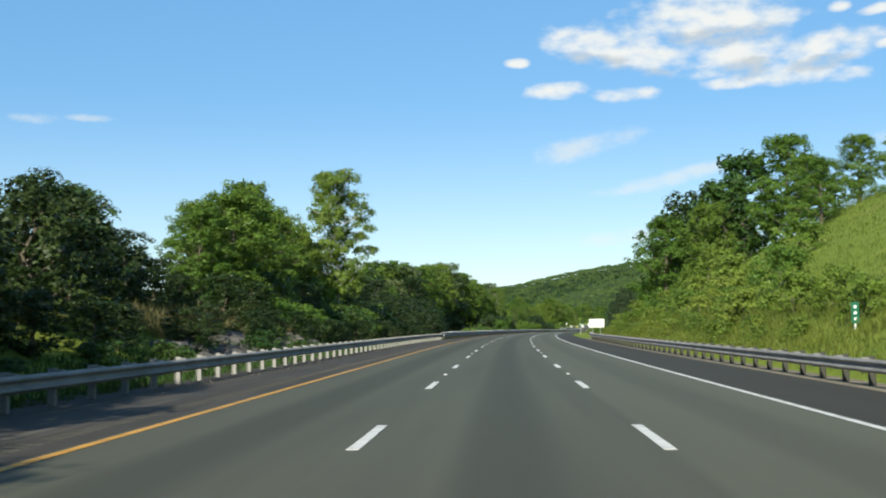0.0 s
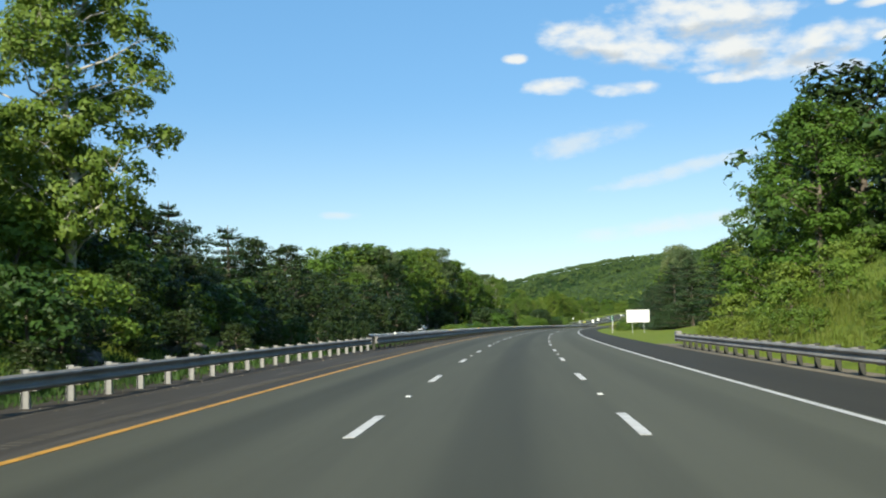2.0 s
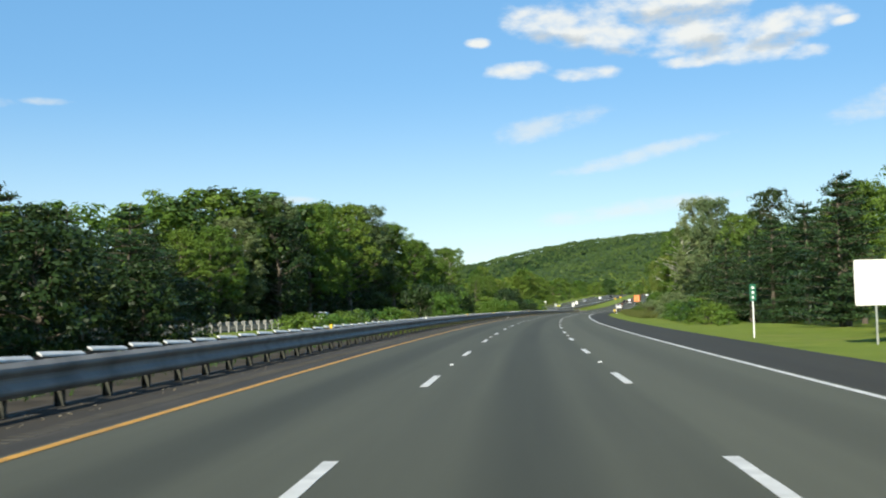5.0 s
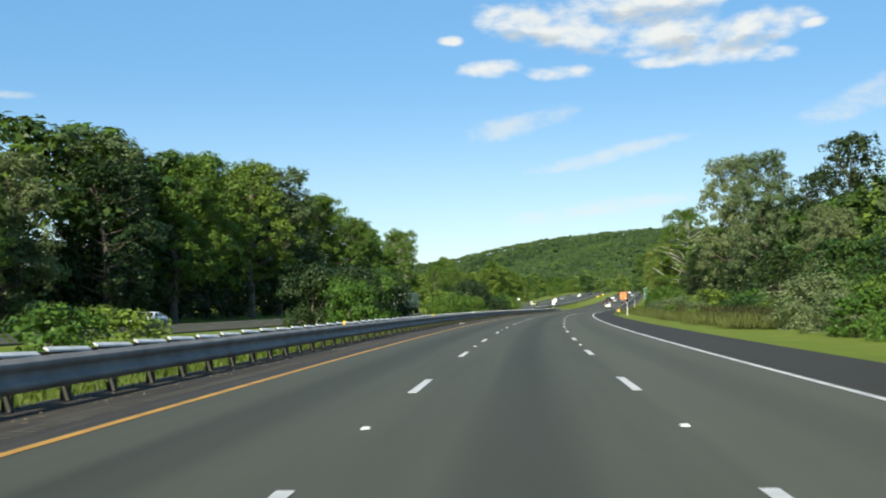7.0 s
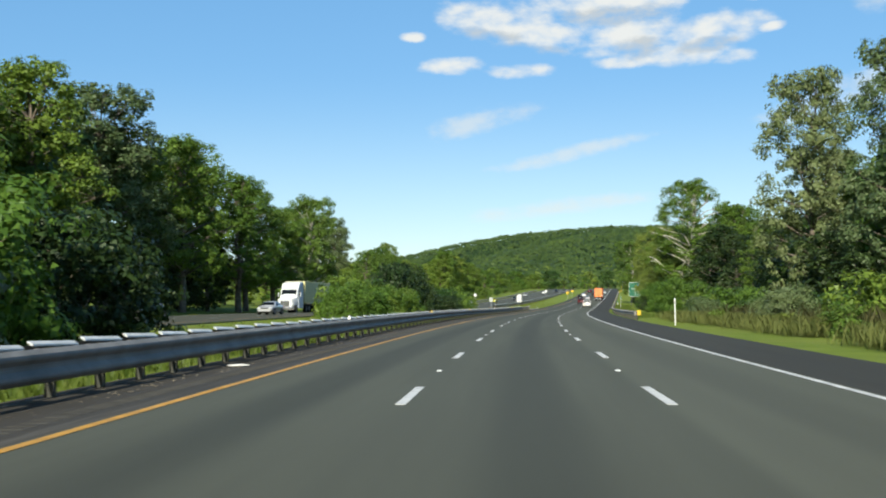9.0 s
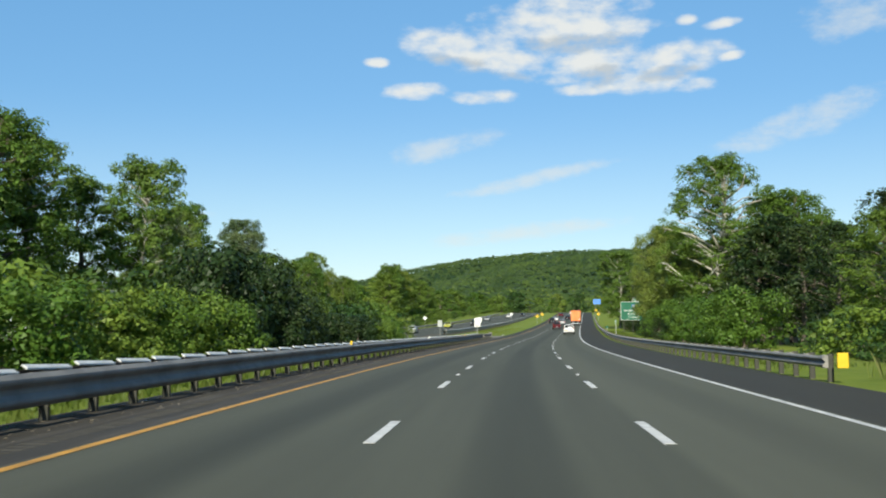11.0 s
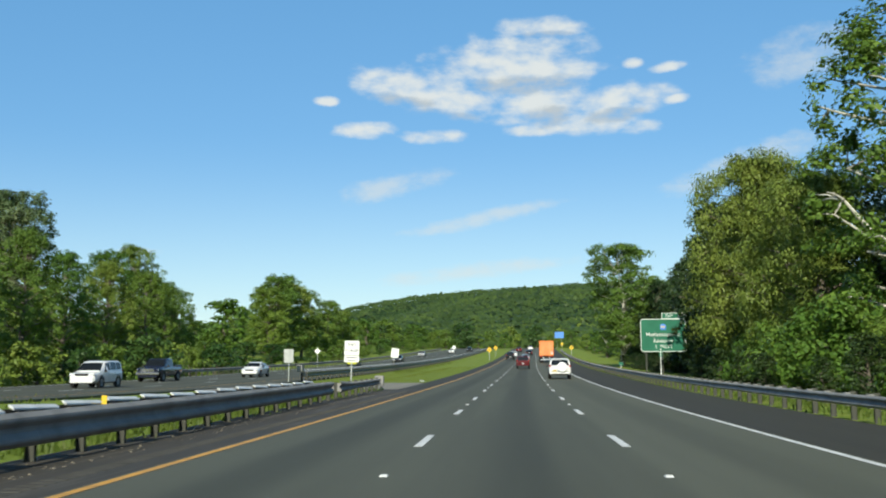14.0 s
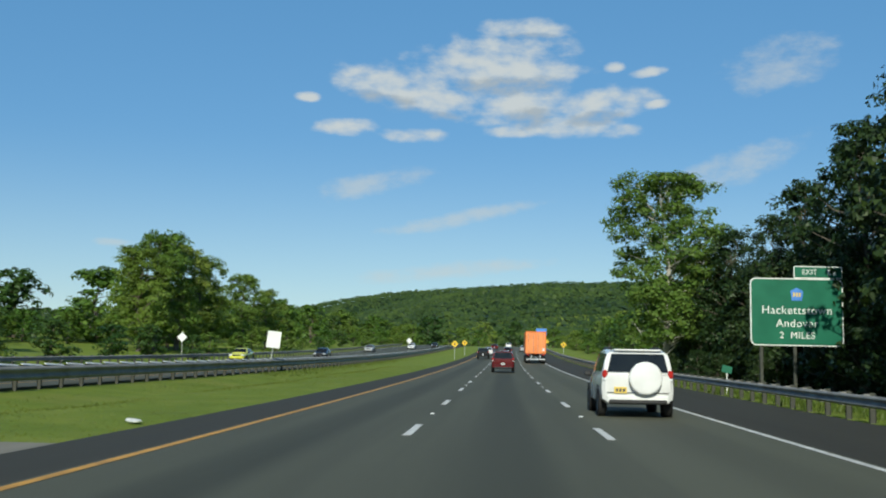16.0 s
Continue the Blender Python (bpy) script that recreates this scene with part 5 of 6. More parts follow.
def side_panel(cabin, y0, y1, f0, f1, side, top_in=0.0, push=0.012):
    """A window pane on the cabin's side, between heights given as parts of belt to roof."""
    def spot(y, f):
        ys = [c[0] for c in cabin]
        zb, zr, wb, wr = (float(np.interp(y, ys, [c[i] for c in cabin])) for i in (1, 2, 3, 4))
        z = zb + (zr - zb) * f
        x = wb + (wr - wb) * (f / 0.60 * 0.55 if f < 0.6 else 0.55 + (f - 0.6) / 0.4 * 0.45)
        return Vector((side * (x + push), y, z))
    out = [spot(y0, f0), spot(y1, f0), spot(y1 - top_in, f1), spot(y0 + (top_in * 0.4 if top_in < 0.3 else 0.1), f1)]
    inn = [p - Vector((side * 0.02, 0, 0)) for p in out]
    return out, inn


def slab(name, out, inn, mat, parent):
    bm = bmesh.new()
    a, b = [bm.verts.new(p) for p in out], [bm.verts.new(p) for p in inn]
    n = len(a)
    bm.faces.new(a)
    bm.faces.new(list(reversed(b)))
    for k in range(n):
        bm.faces.new((a[k], b[k], b[(k + 1) % n], a[(k + 1) % n]))
    bmesh.ops.recalc_face_normals(bm, faces=bm.faces[:])
    return part(name, bm, mat, parent)


def end_pane(name, cabin, ya, yb, f_lo, f_hi, inset, parent, out_y):
    """The windscreen or rear window, between two stations of the cabin."""
    ys = [c[0] for c in cabin]

    def spot(f, sgn):
        y = ya + (yb - ya) * f
        zr = float(np.interp(y, ys, [c[2] for c in cabin]))
        wr = float(np.interp(y, ys, [c[4] for c in cabin]))
        wb = float(np.interp(y, ys, [c[3] for c in cabin]))
        w = wb + (wr - wb) * f - inset
        return Vector((sgn * w, y + out_y, zr + 0.012))
    out = [spot(f_lo, -1), spot(f_lo, 1), spot(f_hi, 1), spot(f_hi, -1)]
    inn = [p - Vector((0, out_y * 2, 0.03)) for p in out]
    return slab(name, out, inn, GLASS_DARK, parent)


def number_plate(parent, y, z, mat, x=0.0, facing=-1):
    pl = box_part("number_plate", (0.31, 0.012, 0.155), (x, y, z), mat, parent, 0.004)
    for k in range(3):
        bm = bmesh.new()
        box_into(bm, x - 0.085 + 0.085 * k, y + facing * 0.008, z, 0.06, 0.006, 0.07)
        part("plate_bar", bm, PLATE_BAR, pl)


def motor_car(label, mat, body, cabin, panes, wheels, r=0.33, category="car", lamps_z=0.75, glass_rear=None, glass_front=None, grille=True, plate=PLATE_WHITE, group="", tail=True, plate_x=0.0):
    """A car that looks along +y. body: rows of y, low, high, half width; cabin: rows of y, belt, roof, half widths."""
    car = new(category.replace(" ", "_"))
    tagged(car, label, category, group)
    loft([body_ring(*b) for b in body], mat, "body", car)
    loft([cabin_ring(*c) for c in cabin], mat, "cabin", car)
    for y0, y1, f0, f1, ti in panes:
        for side in (-1, 1):
            out, inn = side_panel(cabin, y0, y1, f0, f1, side, ti)
            slab("side_window", out, inn, GLASS_DARK, car)
    if glass_rear:
        end_pane("rear_window", cabin, *glass_rear, car, -0.012)
    if glass_front:
        end_pane("windscreen", cabin, *glass_front, car, 0.012)
    hw = max(b[3] for b in body)
    for y in wheels:
        for side in (-1, 1):
            lathe_x("wheel_arch", [(0.0, r * 1.02), (side * 0.014, r * 1.20), (0.0, r * 1.24)], BLACK_TRIM, car, (side * (hw - 0.006), y, r))
            wheel(car, side * (hw - 0.10), y, r, 0.22, side)
    y_r, y_f = body[0][0], body[-1][0]
    for side in (-1, 1):
        if tail:
            box_part("tail_lamp", (0.20, 0.10, 0.20), (side * (hw - 0.16), y_r + 0.04, lamps_z + 0.08), RED_LAMP, car, 0.03)
        box_part("headlamp", (0.34, 0.16, 0.14), (side * (hw - 0.27), y_f - 0.10, lamps_z - 0.06), CLEAR_LAMP, car, 0.04)
        box_part("door_mirror", (0.20, 0.10, 0.14), (side * (hw + 0.07), cabin[-1][0] - 0.42, cabin[-1][1] + 0.06), BLACK_TRIM, car, 0.03)
        for k, yd in enumerate((0.55, -0.45)):
            box_part("door_handle", (0.02, 0.16, 0.03), (side * (hw + 0.004), yd - 0.25, cabin[1][1] - 0.14), CHROME, car, 0.008)
    box_part("rear_bumper", (hw * 1.7, 0.12, 0.20), (0, y_r + 0.02, 0.46), mat, car, 0.04)
    box_part("front_bumper", (hw * 1.6, 0.12, 0.18), (0, y_f - 0.02, 0.42), mat, car, 0.04)
    if grille:
        box_part("grille", (hw * 0.9, 0.05, 0.14), (0, y_f - 0.01, lamps_z - 0.08), BLACK_TRIM, car, 0.02)
    number_plate(car, y_r - 0.045, 0.68, plate, plate_x)
    return car


SEDAN_BODY = [(-2.32, 0.42, 0.90, 0.72), (-2.22, 0.30, 0.98, 0.83), (-1.5, 0.22, 1.00, 0.89), (0.0, 0.20, 0.97, 0.90), (0.9, 0.20, 0.95, 0.90), (1.6, 0.22, 0.86, 0.87), (2.15, 0.28, 0.74, 0.80), (2.32, 0.36, 0.62, 0.66)]
SEDAN_CABIN = [(-1.95, 0.96, 0.99, 0.80, 0.70), (-1.15, 0.96, 1.38, 0.82, 0.60), (-0.5, 0.95, 1.45, 0.83, 0.62), (0.3, 0.94, 1.42, 0.83, 0.62), (1.25, 0.90, 0.95, 0.80, 0.70)]
SEDAN_PANES = [(-1.25, -0.35, 0.16, 0.84, 0.05), (-0.28, 0.62, 0.16, 0.84, 0.28)]
SUV_BODY = [(-2.12, 0.48, 1.04, 0.80), (-2.04, 0.36, 1.08, 0.88), (-1.4, 0.30, 1.08, 0.91), (0.0, 0.28, 1.06, 0.91), (0.9, 0.28, 1.04, 0.91), (1.6, 0.30, 0.98, 0.88), (2.15, 0.36, 0.86, 0.80), (2.28, 0.46, 0.72, 0.68)]
SUV_CABIN = [(-2.08, 1.05, 1.08, 0.86, 0.82), (-2.0, 1.05, 1.62, 0.87, 0.74), (-1.6, 1.04, 1.69, 0.87, 0.72), (-0.2, 1.03, 1.70, 0.87, 0.71), (0.45, 1.02, 1.64, 0.87, 0.70), (1.35, 0.98, 1.02, 0.82, 0.72)]
SUV_PANES = [(-1.85, -1.15, 0.15, 0.84, 0.05), (-1.08, -0.18, 0.15, 0.84, 0.04), (-0.10, 0.78, 0.15, 0.84, 0.30)]


def sedan(label, mat, group="cars on the motorway", plate=PLATE_WHITE):
    return motor_car(label, mat, SEDAN_BODY, SEDAN_CABIN, SEDAN_PANES, (-1.40, 1.38), 0.33, glass_rear=(-1.90, -1.20, 0.10, 0.92, 0.10), glass_front=(1.20, 0.40, 0.08, 0.92, 0.08), group=group, plate=plate)


def sport_utility(label, mat, group="cars on the motorway", plate=PLATE_WHITE, spare=False):
    car = motor_car(label, mat, SUV_BODY, SUV_CABIN, SUV_PANES, (-1.30, 1.35), 0.36, glass_front=(1.30, 0.52, 0.08, 0.92, 0.08), lamps_z=0.92, group=group, plate=plate, tail=False, plate_x=-0.43 if spare else 0.0)
    out = [Vector((-0.74, -2.115, 1.13)), Vector((0.74, -2.115, 1.13)), Vector((0.64, -2.055, 1.57)), Vector((-0.64, -2.055, 1.57))]
    slab("rear_window", out, [p + Vector((0, 0.07, 0)) for p in out], GLASS_DARK, car)
    for side in (-1, 1):
        box_part("roof_rail", (0.04, 1.9, 0.05), (side * 0.60, -0.75, 1.715), BLACK_TRIM, car, 0.015)
        box_part("tail_lamp", (0.13, 0.14, 0.20), (side * 0.80, -2.06, 1.07), RED_LAMP, car, 0.04)
        box_part("reversing_lamp", (0.12, 0.14, 0.08), (side * 0.80, -2.06, 0.93), CLEAR_LAMP, car, 0.03)
    box_part("rear_sill", (1.42, 0.16, 0.10), (0, -2.14, 0.40), BLACK_TRIM, car, 0.03)
    box_part("roof_spoiler", (1.18, 0.22, 0.05), (0, -1.98, 1.66), mat, car, 0.02)
    box_part("tailgate_seam", (1.50, 0.012, 0.018), (0, -2.142, 0.62), BLACK_TRIM, car, 0.003)
    if spare:
        bm = bmesh.new()
        prof = [(0.0, 0.02), (0.34, 0.015), (0.385, 0.004), (0.403, -0.02), (0.405, -0.10), (0.40, -0.20)]
        rings = [[bm.verts.new((0.17 + r * math.cos(2 * math.pi * k / 32), -2.33 - d, 0.98 + r * math.sin(2 * math.pi * k / 32))) for r, d in prof[1:]] for k in range(32)]
        cap = bm.verts.new((0.17, -2.355, 0.98))
        for k in range(32):
            a, b = rings[k], rings[(k + 1) % 32]
            bm.faces.new((cap, a[0], b[0]))
            for i in range(len(a) - 1):
                bm.faces.new((a[i], a[i + 1], b[i + 1], b[i]))
        bmesh.ops.recalc_face_normals(bm, faces=bm.faces[:])
        part("spare_wheel_cover", bm, mat, car, "white spare wheel cover", smooth_shade=True)
        box_part("wiper", (0.42, 0.02, 0.025), (-0.12, -2.09, 1.18), BLACK_TRIM, car, 0.006)
    return car


def pickup(label, mat, group="cars on the motorway"):
    body = [(-2.85, 0.55, 1.12, 0.90), (-2.78, 0.45, 1.16, 0.96), (-0.9, 0.42, 1.16, 0.98), (0.9, 0.42, 1.18, 0.98), (1.9, 0.44, 1.16, 0.97), (2.65, 0.50, 1.08, 0.93), (2.80, 0.60, 0.95, 0.86)]
    cabin = [(-0.95, 1.14, 1.20, 0.90, 0.80), (-0.82, 1.14, 1.80, 0.90, 0.74), (-0.4, 1.14, 1.88, 0.90, 0.74), (0.5, 1.14, 1.85, 0.90, 0.74), (1.35, 1.14, 1.18, 0.88, 0.80)]
    car = motor_car(label, mat, body, cabin, [(-0.75, -0.02, 0.14, 0.84, 0.04), (0.05, 0.95, 0.14, 0.84, 0.28)], (-1.75, 1.80), 0.40, "pickup truck", 0.98, glass_front=(1.30, 0.55, 0.08, 0.92, 0.08), group=group)
    box_part("chrome_bumper", (1.90, 0.16, 0.22), (0, 2.84, 0.66), CHROME, car, 0.04)
    box_part("chrome_grille", (1.05, 0.06, 0.26), (0, 2.80, 0.92), CHROME, car, 0.03)
    box_part("bed_liner", (1.60, 1.70, 0.03), (0, -1.85, 1.165), BLACK_TRIM, car, 0.008)
    for side in (-1, 1):
        box_part("bed_wall", (0.10, 1.85, 0.16), (side * 0.88, -1.85, 1.22), mat, car, 0.03)
    return car


def box_trailer(label, mat, doors, group=""):
    """A lorry with a tall box trailer, seen from behind: it looks along +y, its doors at y = 0."""
    t = new("box_lorry")
    tagged(t, label, "lorry", group)
    box_part("trailer_box", (2.58, 13.6, 2.75), (0, 6.85, 2.60), mat, t, 0.04)
    for side in (-1, 1):
        box_part("rear_door", (1.19, 0.05, 2.55), (side * 0.615, 0.02, 2.60), doors, t, 0.015)
        for k in (0.28, 0.92):
            box_part("lock_rod", (0.035, 0.035, 2.50), (side * k, -0.03, 2.60), CHROME, t, 0.01)
        for k in range(3):
            box_part("door_panel", (0.98, 0.012, 0.70), (side * 0.615, -0.010, 1.82 + 0.80 * k), doors, t, 0.005)
        box_part("tail_lamp", (0.28, 0.05, 0.12), (side * 0.98, -0.02, 1.12), RED_LAMP, t, 0.01)
        box_part("mud_flap", (0.62, 0.02, 0.62), (side * 0.92, 0.55, 0.55), BLACK_TRIM, t, 0.006)
        box_part("guard_strut", (0.07, 0.08, 0.60), (side * 0.55, 0.05, 0.80), PLATE_WHITE, t, 0.01)
        for y in (1.2, 2.5, 11.0, 12.3, 16.2):
            wheel(t, side * 1.02, y, 0.50, 0.48, side)
    box_part("door_frame", (2.60, 0.08, 0.14), (0, 0.01, 3.95), mat, t, 0.02)
    box_part("underride_bar", (2.30, 0.10, 0.10), (0, 0.04, 0.55), PLATE_WHITE, t, 0.02)
    box_part("chassis", (1.0, 13.0, 0.24), (0, 7.0, 1.04), BLACK_TRIM, t, 0.02)
    box_part("placard", (0.26, 0.012, 0.34), (0.98, -0.03, 1.75), PLATE_WHITE, t, 0.004)
    box_part("tractor_cab", (2.40, 2.2, 2.70), (0, 15.4, 2.05), PLATE_WHITE, t, 0.12)
    box_part("tractor_bonnet", (2.10, 1.6, 1.30), (0, 17.2, 1.35), PLATE_WHITE, t, 0.15)
    return t


def tractor_lorry(label, mat, box_mat, group=""):
    """A long-nosed tractor and its trailer; it looks along +y."""
    t = new("lorry")
    tagged(t, label, "lorry", group)
    loft([body_ring(3.4, 0.55, 1.55, 0.85), body_ring(3.1, 0.50, 1.72, 1.0), body_ring(1.6, 0.50, 1.95, 1.12), body_ring(1.4, 0.50, 2.0, 1.15)], mat, "bonnet", t)
    loft([cabin_ring(1.75, 1.9, 2.0, 1.12, 1.05), cabin_ring(1.25, 1.9, 3.0, 1.18, 1.08), cabin_ring(0.5, 1.9, 3.75, 1.20, 1.12), cabin_ring(-0.9, 1.9, 3.95, 1.22, 1.15)], mat, "sleeper_cab", t)
    box_part("cab_lower", (2.40, 2.3, 1.5), (0, 0.25, 1.30), mat, t, 0.06)
    out = [Vector((-0.98, 1.66, 2.16)), Vector((0.98, 1.66, 2.16)), Vector((0.92, 1.32, 2.92)), Vector((-0.92, 1.32, 2.92))]
    slab("windscreen", out, [p - Vector((0, 0.05, 0)) for p in out], GLASS_DARK, t)
    box_part("grille", (1.15, 0.06, 0.75), (0, 3.40, 1.12), CHROME, t, 0.05)
    box_part("front_bumper", (2.35, 0.25, 0.38), (0, 3.38, 0.52), CHROME, t, 0.06)
    for side in (-1, 1):
        box_part("headlamp", (0.36, 0.20, 0.22), (side * 0.86, 3.22, 1.02), CLEAR_LAMP, t, 0.05)
        box_part("side_window", (0.02, 0.80, 0.62), (side * 1.20, 0.75, 2.42), GLASS_DARK, t, 0.006)
        box_part("mirror", (0.10, 0.10, 0.55), (side * 1.42, 1.30, 2.30), mat, t, 0.03)
        for y in (2.45, -2.4, -3.7, -13.0, -14.3):
            wheel(t, side * 1.02, y, 0.50, 0.42, side)
    box_part("chassis", (1.0, 16.0, 0.22), (0, -6.6, 0.98), BLACK_TRIM, t, 0.02)
    box_part("trailer_box", (2.58, 13.6, 2.80), (0, -8.2, 2.62), box_mat, t, 0.05)
    return t


P_WHITE = paint("white_car_paint", (0.80, 0.80, 0.79))
P_RED = paint("dark_red_car_paint", (0.10, 0.006, 0.009))
P_BLACK = paint("black_car_paint", (0.012, 0.012, 0.014))
P_NAVY = paint("navy_car_paint", (0.012, 0.016, 0.034))
P_SILVER = paint("silver_car_paint", (0.42, 0.43, 0.44))
P_YELLOW = paint("lime_yellow_car_paint", (0.62, 0.62, 0.08))
P_ORANGE = plain("orange_lorry_paint", (0.80, 0.19, 0.035), 0.4, dirt=0.10, scale=0.8)
P_ORANGE_PALE = plain("sun_bleached_orange", (0.84, 0.27, 0.08), 0.45, dirt=0.10, scale=0.8)


def park(ob, s, o, toward=True, z=0.0, turn=0.0):
    p = at(s, o, z)
    ob.matrix_basis = pose(*p, math.degrees(math.atan(float(np.interp(s, SG, ZL)))) * (1 if toward else -1), 0, -math.degrees(heading(s)) + (0 if toward else 180) + turn)
    return ob


def park_opp(ob, s, lane):
    return park(ob, s, float(opp_mid(s)) + lane, False, float(opp_rise(s)) + 0.006)


park(sport_utility("white sport utility car with a white spare wheel cover", P_WHITE, plate=PLATE_YELLOW, spare=True), 521.3, 3.22)
park(sport_utility("dark red crossover car in the middle lane", P_RED), 578.0, -0.1)
park(box_trailer("orange box lorry with double rear doors", P_ORANGE, P_ORANGE_PALE), 625.0, 3.75)
park(sport_utility("black sport utility car in the inner lane", P_BLACK), 655.0, -3.55)
for k, (s, o, m, lab) in enumerate(((640, -0.2, P_SILVER, "silver saloon car far ahead on the road"), (690, -3.5, P_WHITE, "white saloon car far ahead on the road"), (705, 0.1, P_BLACK, "black saloon car far ahead on the road"), (735, 3.6, P_SILVER, "silver saloon car climbing the far slope"), (760, -3.4, P_RED, "red saloon car climbing the far slope"), (800, 0.0, P_WHITE, "white saloon car climbing the far slope"))):
    park(sedan(lab, m), s, o)
park_opp(sedan("white saloon car on the oncoming carriageway", P_WHITE), 302.0, -2.4)
park_opp(sedan("black saloon car on the oncoming carriageway", P_BLACK), 364.0, -3.2)
park_opp(sedan("silver saloon car on the oncoming carriageway", P_SILVER), 388.0, -0.2)
park_opp(tractor_lorry("white long-nosed lorry with a yellow-edged trailer", PLATE_WHITE, plain("cream_trailer", (0.62, 0.58, 0.30), 0.5)), 407.0, -3.6)
park_opp(pickup("dark navy pickup truck with a chrome front", P_NAVY), 517.0, -3.8)
park_opp(sport_utility("white sport utility car on the oncoming carriageway", P_WHITE), 497.0, -0.4)
park_opp(sedan("white saloon car passing the median crossover", P_WHITE), 533.0, -0.2)
park_opp(sedan("lime yellow saloon car on the oncoming carriageway", P_YELLOW), 604.0, -3.6)
park_opp(sedan("black saloon car beside the long median rail", P_BLACK), 632.0, -0.2)
for s, lane, m, lab in ((700, -3.7, P_SILVER, "silver saloon car coming down the far slope"), (745, -0.1, P_WHITE, "white saloon car coming down the far slope"), (770, 3.4, P_BLACK, "black saloon car coming down the far slope")):
    park_opp(sedan(lab, m), s, lane)

# ---- signs ----
SIGN_GREEN = plain("green_sign_sheeting", (0.008, 0.130, 0.072), 0.42, dirt=0.10, scale=0.7)
SIGN_WHITE = plain("white_sign_sheeting", (0.80, 0.80, 0.78), 0.45, dirt=0.06, scale=1.0)
SIGN_BLUE = plain("blue_sign_sheeting", (0.08, 0.24, 0.66), 0.42, dirt=0.08)
SIGN_YELLOW = plain("yellow_sign_sheeting", (0.80, 0.50, 0.02), 0.45, dirt=0.06)
SIGN_GREY = plain("bare_sign_back", (0.42, 0.44, 0.42), 0.5, 0.4, dirt=0.12)
SIGN_BLACK = plain("black_sign_ink", (0.02, 0.02, 0.022), 0.6, dirt=0.0)


def rounded_plate(name, w, h, t, r, mat, parent, y=0.0, cx=0.0, cz=0.0, tilt=0.0, label=""):
    """A thin plate with round corners in the x-z plane; its front looks to -y."""
    bm = bmesh.new()
    pts = []
    for qx, qz, a0 in ((1, 1, 0), (-1, 1, 90), (-1, -1, 180), (1, -1, 270)):
        for k in range(5):
            a = radians(a0 + 22.5 * k)
            pts.append((qx * (w / 2 - r) + r * math.cos(a), qz * (h / 2 - r) + r * math.sin(a)))
    ca, sa = math.cos(radians(tilt)), math.sin(radians(tilt))
    pts = [(cx + x * ca - z * sa, cz + x * sa + z * ca) for x, z in pts]
    f = [bm.verts.new((x, y - t / 2, z)) for x, z in pts]
    b = [bm.verts.new((x, y + t / 2, z)) for x, z in pts]
    bm.faces.new(f)
    bm.faces.new(list(reversed(b)))
    for k in range(len(f)):
        bm.faces.new((f[k], b[k], b[(k + 1) % len(f)], f[(k + 1) % len(f)]))
    bmesh.ops.recalc_face_normals(bm, faces=bm.faces[:])
    return part(name, bm, mat, parent, label)


def lettering(text, size, x, y, z, mat, parent, name="lettering", spacing=1.0):
    """Raised letters in the x-z plane, read from -y, turned into a mesh."""
    c = bpy.data.curves.new(name, "FONT")
    c.body, c.size, c.align_x, c.align_y, c.extrude, c.space_character = text, size, "CENTER", "CENTER", 0.002, spacing
    tmp = new(name, c)
    me = bpy.data.meshes.new_from_object(tmp.evaluated_get(bpy.context.evaluated_depsgraph_get()))
    bpy.data.objects.remove(tmp)
    me.materials.clear()
    me.materials.append(mat)
    ob = new(name, me)
    ob.parent = parent
    ob.matrix_basis = pose(x, y, z, 90, 0, 0)
    return ob


def post_part(name, x, y, z0, z1, parent, mat, w=0.06):
    return box_part(name, (w, w, z1 - z0), (x, y, (z0 + z1) / 2), mat, parent, 0.006)


def stand(ob, s, o, z=None, turn=0.0, lean=0.0):
    p = at(s, o, float(ground_rise(s, o)) if z is None else z)
    ob.matrix_basis = pose(*p, 0, 0, -math.degrees(heading(s)) + turn) @ pose(0, 0, 0, 0, lean, 0)
    return ob


